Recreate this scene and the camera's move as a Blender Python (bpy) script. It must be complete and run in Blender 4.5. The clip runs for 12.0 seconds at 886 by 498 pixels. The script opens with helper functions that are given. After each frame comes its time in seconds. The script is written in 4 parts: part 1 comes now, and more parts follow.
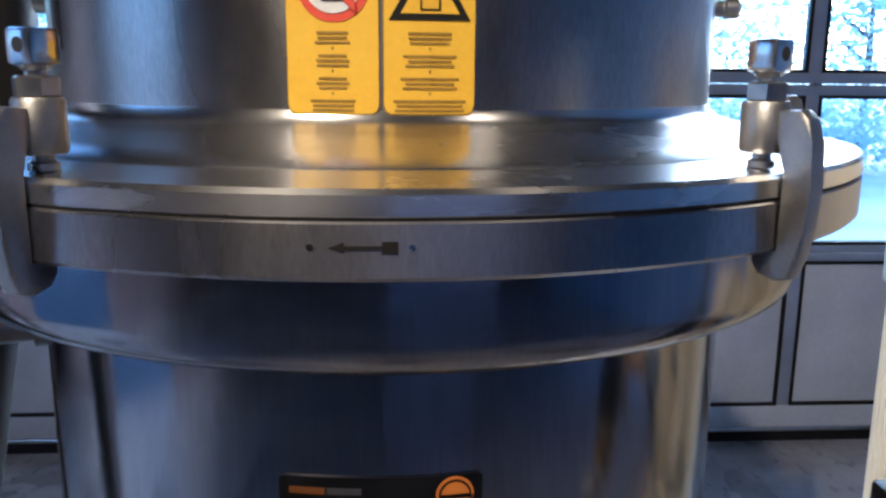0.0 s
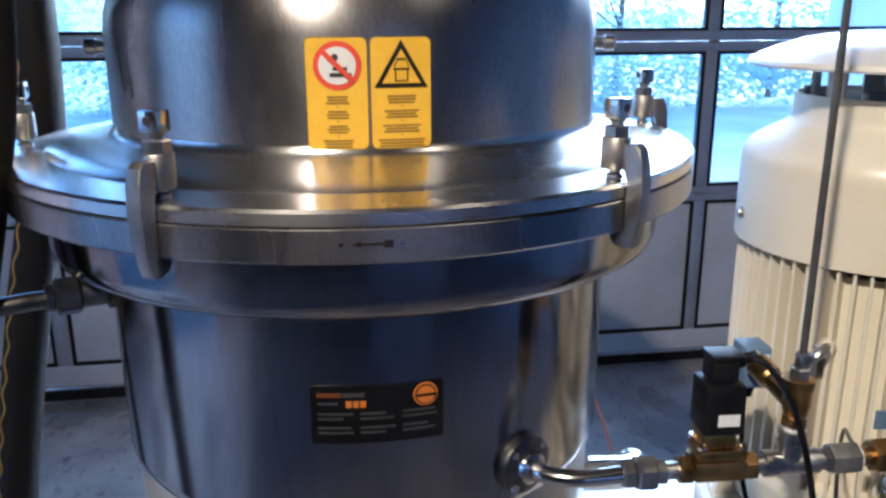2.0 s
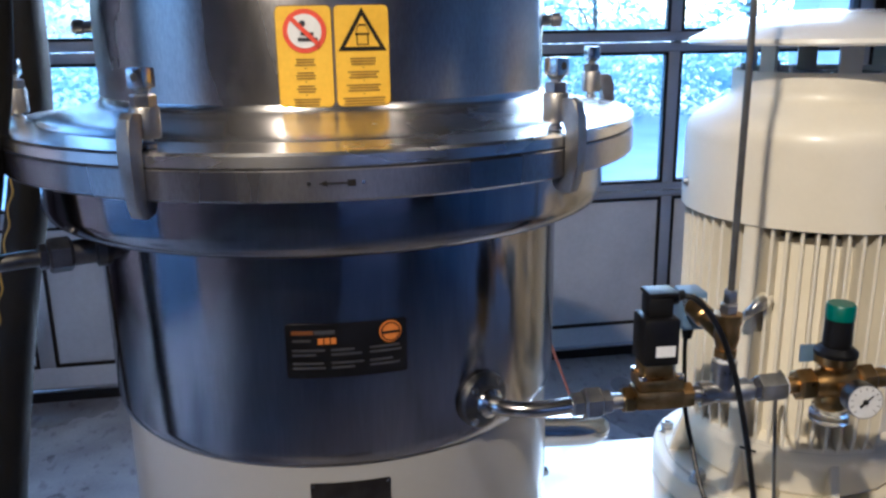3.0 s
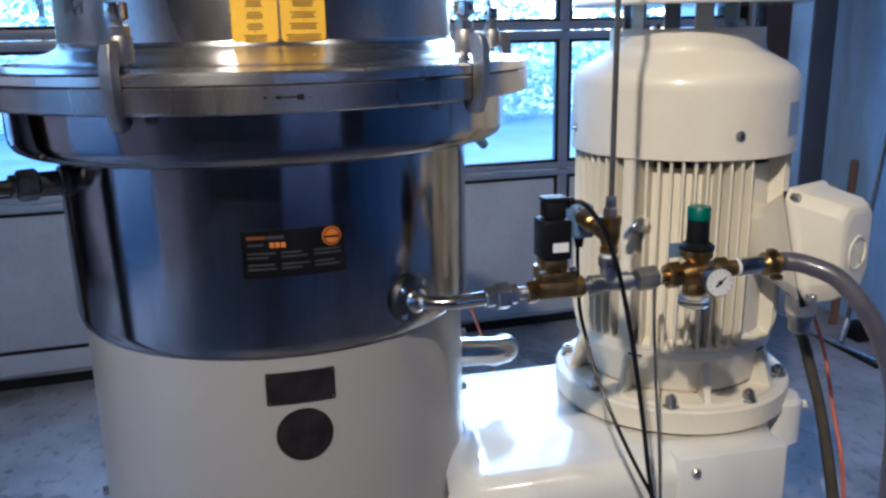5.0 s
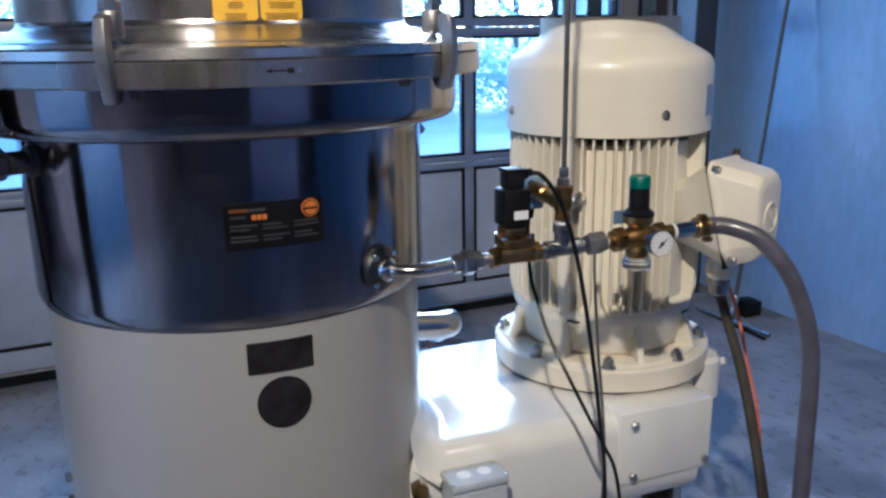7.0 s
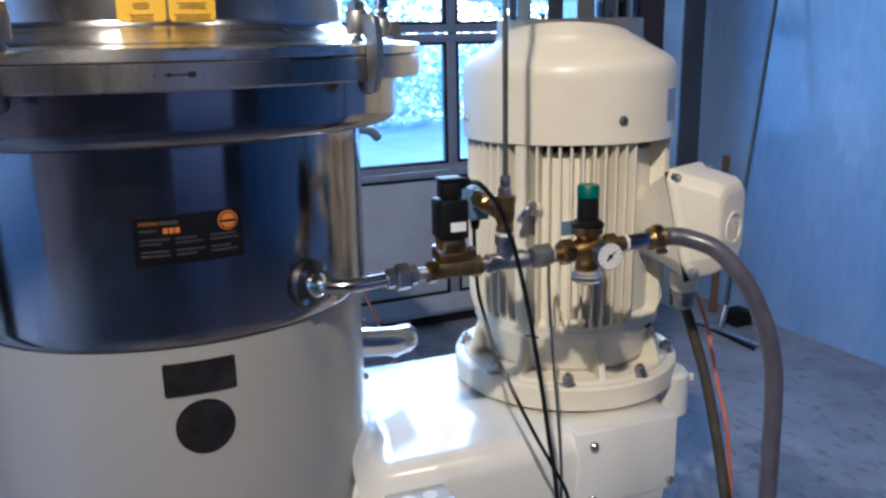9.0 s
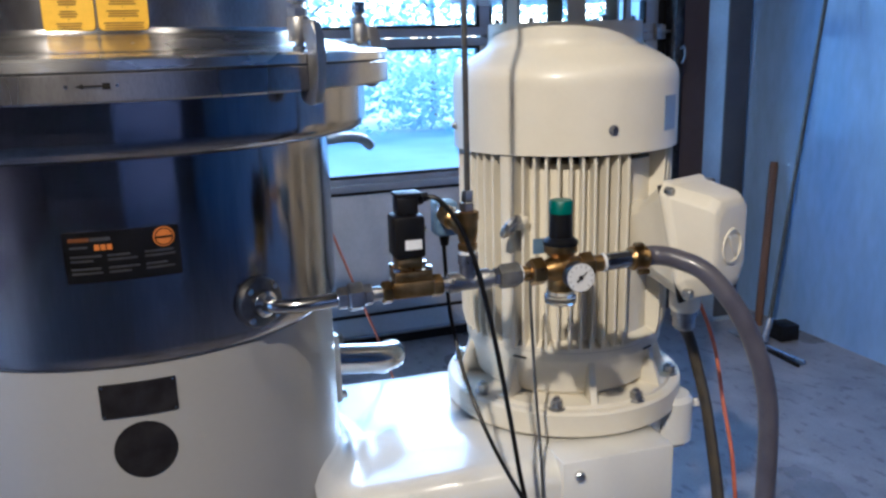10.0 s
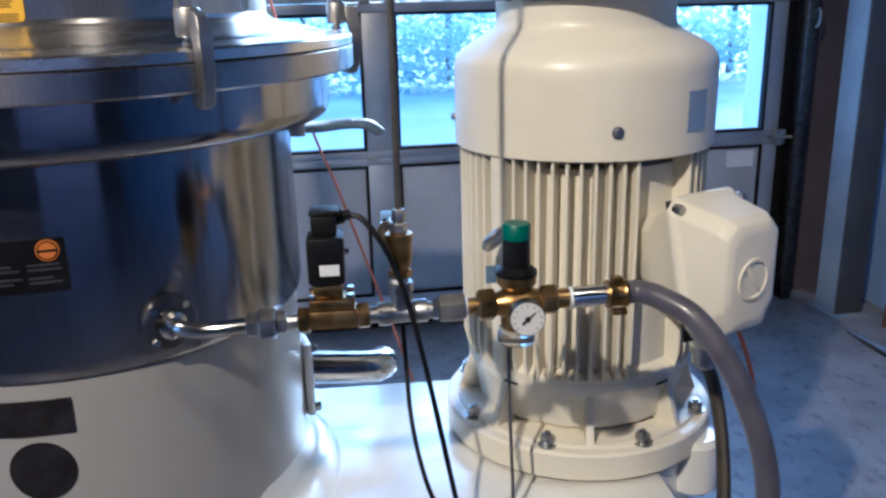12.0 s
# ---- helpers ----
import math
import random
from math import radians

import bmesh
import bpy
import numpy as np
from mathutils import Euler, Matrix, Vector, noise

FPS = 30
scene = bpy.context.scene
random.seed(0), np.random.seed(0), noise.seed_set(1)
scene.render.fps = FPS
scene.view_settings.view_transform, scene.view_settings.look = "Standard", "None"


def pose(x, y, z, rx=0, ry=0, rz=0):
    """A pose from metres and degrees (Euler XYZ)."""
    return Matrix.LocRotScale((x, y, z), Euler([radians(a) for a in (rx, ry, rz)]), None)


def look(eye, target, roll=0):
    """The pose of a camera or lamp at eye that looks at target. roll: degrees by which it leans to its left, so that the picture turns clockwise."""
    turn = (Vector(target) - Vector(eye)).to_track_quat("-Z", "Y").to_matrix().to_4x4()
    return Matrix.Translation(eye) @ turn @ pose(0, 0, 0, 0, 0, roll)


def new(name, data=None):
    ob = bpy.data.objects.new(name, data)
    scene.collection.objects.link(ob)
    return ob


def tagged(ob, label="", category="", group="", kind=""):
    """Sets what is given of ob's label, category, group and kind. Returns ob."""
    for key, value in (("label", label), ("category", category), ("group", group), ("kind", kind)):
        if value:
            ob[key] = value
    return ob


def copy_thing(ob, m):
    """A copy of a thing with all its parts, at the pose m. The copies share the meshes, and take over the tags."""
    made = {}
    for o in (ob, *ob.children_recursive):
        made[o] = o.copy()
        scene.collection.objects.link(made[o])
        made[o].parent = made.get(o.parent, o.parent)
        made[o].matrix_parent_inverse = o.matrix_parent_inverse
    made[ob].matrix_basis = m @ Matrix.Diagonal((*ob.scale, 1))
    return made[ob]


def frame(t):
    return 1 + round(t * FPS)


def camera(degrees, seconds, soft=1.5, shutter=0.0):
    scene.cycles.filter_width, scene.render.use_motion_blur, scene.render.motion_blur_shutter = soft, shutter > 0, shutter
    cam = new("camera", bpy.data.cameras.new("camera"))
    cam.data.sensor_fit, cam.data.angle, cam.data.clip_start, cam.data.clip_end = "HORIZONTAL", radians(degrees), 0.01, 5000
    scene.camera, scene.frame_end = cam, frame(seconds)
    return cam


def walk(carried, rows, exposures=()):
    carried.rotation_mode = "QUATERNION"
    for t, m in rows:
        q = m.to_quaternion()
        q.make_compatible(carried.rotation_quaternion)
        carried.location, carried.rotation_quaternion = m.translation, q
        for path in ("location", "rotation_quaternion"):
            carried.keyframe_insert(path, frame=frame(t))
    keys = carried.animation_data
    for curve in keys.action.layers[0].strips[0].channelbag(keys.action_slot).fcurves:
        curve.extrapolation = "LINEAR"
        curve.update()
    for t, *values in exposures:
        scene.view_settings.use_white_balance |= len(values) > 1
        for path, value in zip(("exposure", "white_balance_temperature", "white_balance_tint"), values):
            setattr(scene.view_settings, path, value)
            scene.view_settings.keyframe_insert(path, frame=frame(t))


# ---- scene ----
cam = camera(56.3, 12.0, soft=2.6)
METRES, EYE, TILT, LEAN, TURN = 1.45, 1.405, 0.0, 0.0, 0.0
ROWS = [
    (0.0, 0.0, 0.0, 0.0, 0.11, -11.92, -0.51),
    (0.5, 0.0121, -0.0592, 0.0434, 0.33, -13.31, -0.86),
    (1.0, 0.0094, -0.1098, 0.0651, -0.07, -14.2, -0.15),
    (1.5, -0.007, -0.1462, 0.0705, -2.08, -15.34, 0.1),
    (2.0, -0.0261, -0.1809, 0.0707, -4.93, -16.16, 0.19),
    (2.5, -0.0267, -0.2138, 0.0542, -6.12, -15.6, 0.44),
    (3.0, -0.0176, -0.2547, 0.0392, -6.46, -15.14, 0.82),
    (5.0, -0.0613, -0.3882, -0.0104, -13.4, -14.78, 1.07),
    (5.5, -0.105, -0.4019, -0.0098, -16.85, -15.34, 0.82),
    (6.0, -0.1393, -0.4117, -0.0138, -19.46, -15.41, 0.66),
    (6.5, -0.156, -0.4191, -0.0222, -20.66, -15.05, 0.72),
    (8.5, -0.1178, -0.3994, -0.0387, -22.38, -14.12, 1.0),
    (9.0, -0.0716, -0.3987, -0.0366, -21.07, -14.17, 1.12),
    (9.5, -0.0251, -0.3912, -0.0366, -19.58, -14.08, 1.29),
    (10.0, 0.0423, -0.3847, -0.0351, -16.62, -13.93, 1.54),
    (10.5, 0.1024, -0.3662, -0.0236, -13.85, -14.46, 1.53),
    (11.0, 0.1574, -0.3411, -0.0146, -11.27, -15.04, 1.45),
    (11.5, 0.2024, -0.3146, -0.0053, -8.83, -16.06, 1.1),
    (12.0, 0.2549, -0.2996, -0.0072, -5.97, -16.92, 1.4),
]
WB = 4800
walk(cam, [(t, pose(0, 0, EYE, TILT, LEAN, TURN) @ pose(METRES * x, METRES * y, METRES * z, 90 + pitch, roll, yaw)) for t, x, y, z, yaw, pitch, roll in ROWS],
     exposures=[(0.0, 2.94, WB + 30, 14), (2.0, 2.96, WB - 10, 14), (6.0, 2.89, WB - 240, 13), (12.0, 3.02, WB - 240, 13)])

# ---- world and lights ----
world = bpy.data.worlds.new("world")
scene.world = world
world.use_nodes = True
wn = world.node_tree.nodes
sky = wn.new("ShaderNodeTexSky")
sky.sky_type = "NISHITA"
sky.sun_disc = False
sky.sun_elevation = radians(19)
sky.sun_rotation = radians(42)
sky.dust_density, sky.ozone_density = 3.0, 2.5
wn["Background"].inputs["Strength"].default_value = 0.15
world.node_tree.links.new(sky.outputs[0], wn["Background"].inputs[0])

sun_data = bpy.data.lights.new("sun", "SUN")
sun_data.energy, sun_data.angle, sun_data.color = 0.9, radians(9), (1.0, 0.95, 0.88)
sun = new("sun", sun_data)
sun.matrix_world = look((6.33, 7.03, 3.26), (0, 0, 0))

LAMPS = [((-0.95, -1.60, 3.28), 3.0, 0.09, 76, (0.62, 0.85, 0.90)), ((1.25, -0.80, 3.54), 0.34, 0.07, 90, (0.30, 0.80, 0.9))]
for place, watts, size, beam_angle, target in LAMPS:
    ld = bpy.data.lights.new("lamp_light", "AREA")
    ld.shape, ld.size, ld.energy, ld.color = "DISK", size, watts, (1.0, 0.72, 0.40)
    ld.spread = radians(beam_angle)
    lo = new("lamp_light", ld)
    lo.matrix_world = look(place, target)


# ---- materials ----
def material(name):
    m = bpy.data.materials.new(name)
    m.use_nodes = True
    return m, m.node_tree.nodes, m.node_tree.links, m.node_tree.nodes["Principled BSDF"]


def noise_node(n, l, scale, detail=4, stretch=(1, 1, 1), coord="Object"):
    tc = n.new("ShaderNodeTexCoord")
    mp = n.new("ShaderNodeMapping")
    mp.inputs["Scale"].default_value = stretch
    tx = n.new("ShaderNodeTexNoise")
    tx.inputs["Scale"].default_value, tx.inputs["Detail"].default_value = scale, detail
    l.new(tc.outputs[coord], mp.inputs[0])
    l.new(mp.outputs[0], tx.inputs[0])
    return tx.outputs["Fac"]


def ramp(n, l, fac, stops):
    r = n.new("ShaderNodeValToRGB")
    el = r.color_ramp.elements
    while len(el) < len(stops):
        el.new(0.5)
    for e, (p, c) in zip(el, stops):
        e.position = p
        e.color = (*c, 1) if len(c) == 3 else c
    l.new(fac, r.inputs[0])
    return r.outputs[0]


def mixed(n, l, a, b, fac, mode="MIX"):
    m = n.new("ShaderNodeMix")
    m.data_type, m.blend_type = "RGBA", mode
    for sock, v in ((m.inputs[0], fac), (m.inputs[6], a), (m.inputs[7], b)):
        if isinstance(v, (int, float)):
            sock.default_value = v
        elif isinstance(v, tuple):
            sock.default_value = (*v, 1)
        else:
            l.new(v, sock)
    return m.outputs[2]


def bump(n, l, p, height, strength, dist=0.002):
    b = n.new("ShaderNodeBump")
    b.inputs["Strength"].default_value, b.inputs["Distance"].default_value = strength, dist
    l.new(height, b.inputs["Height"])
    l.new(b.outputs[0], p.inputs["Normal"])


def surface(name, dark, light, rough=(0.4, 0.6), metal=0.0, scale=6.0, fine=80.0, stretch=(1, 1, 1), relief=0.1, coat=0.0, dist=0.001, low=0.35, high=0.65, grain=0.92, brushed=0.0, spec=0.5):
    """Two scales of variation of colour and gloss, with fine relief."""
    m, n, l, p = material(name)
    big = noise_node(n, l, scale, 5, stretch)
    small = noise_node(n, l, fine, 3, stretch)
    c = ramp(n, l, big, [(low, dark), (high, light)])
    c2 = ramp(n, l, small, [(0.3, (grain, grain, grain)), (0.7, (1, 1, 1))])
    l.new(mixed(n, l, c, c2, 1.0, "MULTIPLY"), p.inputs["Base Color"])
    r = n.new("ShaderNodeMapRange")
    r.inputs["From Min"].default_value, r.inputs["From Max"].default_value = 0.3, 0.7
    r.inputs["To Min"].default_value, r.inputs["To Max"].default_value = rough
    l.new(big, r.inputs["Value"])
    l.new(r.outputs[0], p.inputs["Roughness"])
    p.inputs["Specular IOR Level"].default_value = spec
    p.inputs["Metallic"].default_value = metal
    p.inputs["Coat Weight"].default_value = coat
    p.inputs["Coat Roughness"].default_value = 0.12
    bump(n, l, p, small, relief, dist)
    if brushed:
        tg = n.new("ShaderNodeTangent")
        tg.direction_type, tg.axis = "RADIAL", "Z"
        l.new(tg.outputs[0], p.inputs["Tangent"])
        p.inputs["Anisotropic"].default_value = brushed
        p.inputs["Anisotropic Rotation"].default_value = 0.25
    return m


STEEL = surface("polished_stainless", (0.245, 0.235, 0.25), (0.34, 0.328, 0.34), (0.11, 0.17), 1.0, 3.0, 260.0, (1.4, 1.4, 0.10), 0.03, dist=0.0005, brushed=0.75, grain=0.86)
STEEL_LID = surface("satin_stainless", (0.62, 0.605, 0.585), (0.76, 0.745, 0.72), (0.21, 0.30), 1.0, 7.0, 300.0, (0.5, 0.5, 1.5), 0.05, dist=0.0005, brushed=0.7, grain=0.88)
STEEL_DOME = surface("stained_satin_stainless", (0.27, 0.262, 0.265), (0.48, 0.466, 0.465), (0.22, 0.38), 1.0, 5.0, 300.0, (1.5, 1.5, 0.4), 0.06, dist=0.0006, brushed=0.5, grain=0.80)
STEEL_PIPE = surface("bright_pipe_stainless", (0.46, 0.45, 0.44), (0.58, 0.57, 0.56), (0.10, 0.18), 1.0, 20.0, 300.0, relief=0.03)
CAST = surface("satin_cast_steel", (0.30, 0.29, 0.275), (0.42, 0.41, 0.39), (0.38, 0.5), 1.0, 30.0, 400.0, relief=0.15)
DARKSTEEL = surface("dark_oiled_steel", (0.10, 0.10, 0.10), (0.18, 0.175, 0.17), (0.3, 0.45), 1.0, 40.0, 300.0, relief=0.08)
DIAL = surface("dial_face", (0.60, 0.60, 0.59), (0.68, 0.68, 0.67), (0.3, 0.4), 0.0, 30.0, 200.0, relief=0.02)
CHROME = surface("bright_steel", (0.55, 0.55, 0.54), (0.68, 0.68, 0.66), (0.12, 0.25), 1.0, 40.0, 300.0, relief=0.03)
GALV = surface("zinc_plated_steel", (0.34, 0.34, 0.345), (0.50, 0.50, 0.49), (0.26, 0.42), 1.0, 45.0, 300.0, relief=0.08)
BRASS = surface("brass", (0.27, 0.165, 0.055), (0.46, 0.30, 0.115), (0.26, 0.44), 1.0, 40.0, 260.0, relief=0.08)
CREAM = surface("cream_gloss_paint", (0.70, 0.655, 0.53), (0.76, 0.715, 0.59), (0.36, 0.46), 0.0, 7.0, 140.0, relief=0.10, coat=0.12, dist=0.0005, grain=0.98)
WHITE = surface("white_gloss_paint", (0.755, 0.745, 0.685), (0.785, 0.775, 0.715), (0.24, 0.27), 0.0, 5.0, 120.0, relief=0.08, coat=1.0, spec=0.8, dist=0.0005, grain=0.98)
# White of the drum base, darkened to carry the shade lying on it.
SHADEDWHITE = surface("shade_darkened_white_paint", (0.345, 0.338, 0.315), (0.36, 0.353, 0.328), (0.29, 0.31), 0.0, 4.0, 120.0, relief=0.06, coat=0.3, dist=0.0005, grain=0.98)
BLACK = surface("black_plastic", (0.004, 0.004, 0.005), (0.008, 0.008, 0.009), (0.35, 0.5), 0.0, 30.0, 300.0, relief=0.1, spec=0.25)
SEAL = surface("black_rubber_seal", (0.005, 0.005, 0.006), (0.009, 0.009, 0.010), (0.55, 0.7), 0.0, 20.0, 200.0, spec=0.25)
DARKGAP = surface("dark_gasket_and_shade", (0.015, 0.014, 0.013), (0.03, 0.028, 0.025), (0.6, 0.8), 0.0, 20.0, 200.0)
GREEN = surface("green_plastic", (0.0, 0.085, 0.065), (0.004, 0.12, 0.09), (0.35, 0.45), 0.0, 40.0, 300.0)
BLUEPL = surface("blue_grey_plastic", (0.10, 0.17, 0.28), (0.14, 0.22, 0.34), (0.4, 0.5), 0.0, 40.0, 300.0)
CLEAR, _n, _l, _p = material("clear_bowl_plastic")
_p.inputs["Base Color"].default_value = (0.85, 0.87, 0.86, 1)
_p.inputs["Roughness"].default_value = 0.12
_p.inputs["Transmission Weight"].default_value = 0.95
WHITEPL = surface("white_plastic", (0.70, 0.72, 0.74), (0.78, 0.79, 0.80), (0.35, 0.5), 0.0, 30.0, 200.0)
GREYPL = surface("light_grey_plastic", (0.42, 0.46, 0.50), (0.50, 0.54, 0.58), (0.35, 0.5), 0.0, 30.0, 200.0)
HOSE = surface("grey_reinforced_hose", (0.075, 0.07, 0.09), (0.108, 0.102, 0.124), (0.3, 0.45), 0.0, 20.0, 400.0, relief=0.3, coat=0.2)
BLACKHOSE = surface("black_rubber_hose", (0.004, 0.0038, 0.0035), (0.009, 0.008, 0.007), (0.6, 0.8), 0.0, 14.0, 200.0, relief=0.3, spec=0.25)
YELLOWLINE = surface("yellow_hose_marking", (0.22, 0.15, 0.02), (0.32, 0.22, 0.03), (0.5, 0.7), 0.0, 40.0, 200.0)
DARKHOSE = surface("dark_brown_cable", (0.022, 0.018, 0.011), (0.045, 0.034, 0.02), (0.4, 0.6), 0.0, 30.0, 200.0)
ORANGE = surface("orange_cord", (0.45, 0.11, 0.05), (0.55, 0.15, 0.07), (0.4, 0.5), 0.0, 40.0, 200.0)
CABLE = surface("black_cable", (0.004, 0.004, 0.0045), (0.007, 0.007, 0.008), (0.3, 0.45), 0.0, 40.0, 200.0, spec=0.25)
CAPILL = surface("grey_capillary", (0.10, 0.095, 0.085), (0.15, 0.145, 0.13), (0.3, 0.4), 0.6, 40.0, 200.0)
YELLOW = surface("yellow_sticker_vinyl", (0.78, 0.46, 0.012), (0.84, 0.52, 0.02), (0.4, 0.5), 0.0, 20.0, 200.0, relief=0.02)
RED = surface("red_print", (0.68, 0.07, 0.03), (0.74, 0.10, 0.045), (0.4, 0.5), 0.0, 20.0, 200.0, relief=0.02)
WHITEPRINT = surface("white_print", (0.74, 0.74, 0.72), (0.80, 0.80, 0.78), (0.4, 0.5), 0.0, 20.0, 200.0, relief=0.02)
INK = surface("black_print", (0.012, 0.011, 0.010), (0.018, 0.016, 0.014), (0.5, 0.6), 0.0, 20.0, 200.0, relief=0.02, spec=0.2)
BROWNINK = surface("faded_print", (0.24, 0.14, 0.015), (0.32, 0.19, 0.025), (0.45, 0.55), 0.0, 60.0, 200.0, relief=0.02)
GREYINK = surface("grey_print", (0.028, 0.028, 0.032), (0.045, 0.045, 0.05), (0.45, 0.55), 0.0, 60.0, 200.0, relief=0.02)
ORANGEINK = surface("orange_print", (0.50, 0.15, 0.012), (0.58, 0.19, 0.02), (0.4, 0.5), 0.0, 60.0, 200.0, relief=0.02)
PLATEBLK = surface("black_nameplate", (0.004, 0.004, 0.005), (0.007, 0.007, 0.009), (0.3, 0.45), 0.0, 20.0, 200.0, relief=0.03, spec=0.25)
PLATEDK = surface("dark_etched_plate", (0.025, 0.022, 0.022), (0.045, 0.041, 0.041), (0.35, 0.5), 0.6, 40.0, 300.0, relief=0.2)
ALU = surface("aluminium_frame", (0.36, 0.38, 0.41), (0.46, 0.48, 0.51), (0.35, 0.5), 0.6, 4.0, 120.0, relief=0.05)
PANEL = surface("grey_coated_panel", (0.42, 0.44, 0.47), (0.50, 0.52, 0.55), (0.4, 0.55), 0.0, 3.0, 60.0, relief=0.15, dist=0.002)
WALLBLUE = surface("blue_painted_wall", (0.25, 0.41, 0.71), (0.43, 0.60, 0.85), (0.10, 0.28), 0.0, 2.2, 30.0, (1, 1, 0.35), 0.12, dist=0.003, low=0.3, high=0.7, grain=0.88, spec=0.8)
WALLPLAIN = surface("plain_wall", (0.085, 0.066, 0.074), (0.12, 0.097, 0.105), (0.6, 0.8), 0.0, 1.5, 30.0, relief=0.1)
COLUMN = surface("blue_grey_steel_column", (0.26, 0.32, 0.40), (0.34, 0.41, 0.49), (0.3, 0.45), 0.0, 4.0, 60.0, relief=0.1)
CEIL = surface("dark_ceiling", (0.06, 0.058, 0.055), (0.09, 0.087, 0.082), (0.7, 0.9), 0.0, 1.5, 30.0)
WOODBR = surface("brown_bar", (0.14, 0.075, 0.04), (0.22, 0.12, 0.07), (0.5, 0.7), 0.0, 12.0, 100.0, (1, 1, 0.2))
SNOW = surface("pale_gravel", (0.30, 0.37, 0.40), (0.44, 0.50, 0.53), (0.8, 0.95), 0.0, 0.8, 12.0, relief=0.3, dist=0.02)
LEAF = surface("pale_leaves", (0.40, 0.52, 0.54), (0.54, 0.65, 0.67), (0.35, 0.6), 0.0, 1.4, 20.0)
leaf_nodes, leaf_links = LEAF.node_tree.nodes, LEAF.node_tree.links
leaf_through = leaf_nodes.new("ShaderNodeBsdfTranslucent")
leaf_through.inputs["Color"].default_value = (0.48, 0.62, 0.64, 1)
leaf_mix = leaf_nodes.new("ShaderNodeMixShader")
leaf_mix.inputs[0].default_value = 0.5
leaf_links.new(leaf_nodes["Principled BSDF"].outputs[0], leaf_mix.inputs[1])
leaf_links.new(leaf_through.outputs[0], leaf_mix.inputs[2])
leaf_links.new(leaf_mix.outputs[0], leaf_nodes["Material Output"].inputs["Surface"])
BARK = surface("bark", (0.14, 0.12, 0.10), (0.24, 0.21, 0.18), (0.8, 0.95), 0.0, 6.0, 60.0, relief=0.5, dist=0.01)
RENDERW = surface("white_render", (0.74, 0.74, 0.72), (0.80, 0.80, 0.78), (0.7, 0.9), 0.0, 2.0, 40.0)

# concrete floor with wet, darker and glossier patches
FLOOR, n, l, p = material("worn_wet_concrete")
wet = noise_node(n, l, 1.3, 9)
mid = noise_node(n, l, 5.0, 8)
speck = noise_node(n, l, 26.0, 6, (1.0, 0.6, 1.0))
fine = noise_node(n, l, 140.0, 4)
wetmask = ramp(n, l, wet, [(0.53, (0, 0, 0)), (0.66, (1, 1, 1))])
dry = ramp(n, l, mid, [(0.30, (0.27, 0.275, 0.29)), (0.70, (0.41, 0.415, 0.43))])
dry = mixed(n, l, dry, ramp(n, l, speck, [(0.33, (0.55, 0.55, 0.56)), (0.44, (1, 1, 1))]), 0.8, "MULTIPLY")
dry = mixed(n, l, dry, ramp(n, l, fine, [(0.3, (0.82, 0.82, 0.82)), (0.7, (1.05, 1.05, 1.05))]), 1.0, "MULTIPLY")
damp = mixed(n, l, dry, (0.55, 0.55, 0.57), 1.0, "MULTIPLY")
l.new(mixed(n, l, dry, damp, wetmask), p.inputs["Base Color"])
l.new(ramp(n, l, wetmask, [(0.0, (0.42, 0.42, 0.42)), (1.0, (0.12, 0.12, 0.12))]), p.inputs["Roughness"])
bump(n, l, p, mixed(n, l, speck, fine, 0.5), 0.25, 0.003)

GLASS, n, l, p = material("window_glass")
p.inputs["Base Color"].default_value = (0.71, 0.87, 0.95, 1)
p.inputs["Roughness"].default_value = 0.0
p.inputs["Transmission Weight"].default_value = 1.0
p.inputs["IOR"].default_value = 1.1

def plain_glass(name, tint):
    m, n, l, p = material(name)
    p.inputs["Base Color"].default_value = (*tint, 1)
    p.inputs["Roughness"].default_value = 0.0
    p.inputs["Transmission Weight"].default_value = 1.0
    p.inputs["IOR"].default_value = 1.1
    return m


# Tints chosen to cut the daylight that enters behind the camera.
DIMMER = plain_glass("daylight_dimmer_glass", (0.36, 0.385, 0.42))
DIMMER_STRONG = plain_glass("strong_dimmer_glass", (0.11, 0.095, 0.115))


# ---- mesh helpers ----
POSE = {}


def thing(name, m=None, label="", category="", group="", kind=""):
    ob = new(name)
    m = m or Matrix()
    ob.matrix_basis = m
    ob.empty_display_size = 0.05
    POSE[ob] = m.copy()
    return tagged(ob, label, category, group, kind)


def finish(bm, mat, name, sharp=35):
    bmesh.ops.recalc_face_normals(bm, faces=bm.faces[:])
    lim = radians(sharp)
    for e in bm.edges:
        if len(e.link_faces) == 2 and e.calc_face_angle(0) > lim:
            e.smooth = False
    for f in bm.faces:
        f.smooth = True
    me = bpy.data.meshes.new(name)
    bm.to_mesh(me)
    bm.free()
    me.materials.append(mat)
    return me


def part(name, bm, mat, parent, label="", local=False):
    """Links a bmesh as one mesh under a thing; world coordinates unless local."""
    base = POSE[parent]
    if not local:
        bm.transform(base.inverted())
    ob = new(name, finish(bm, mat, name))
    ob.parent = parent
    POSE[ob] = base
    if label:
        ob["label"] = label
    return ob


def solid(name, bm, mat, label="", category="", group="", kind="", at=(0, 0, 0)):
    bm.transform(Matrix.Translation(Vector(at)).inverted())
    ob = new(name, finish(bm, mat, name))
    ob.location = at
    POSE[ob] = Matrix.Translation(at)
    return tagged(ob, label, category, group, kind)


def same_mesh(name, src, parent, m):
    """A further object on the same mesh, under the same parent."""
    ob = new(name, src.data)
    ob.parent = parent
    ob.matrix_basis = m
    return ob


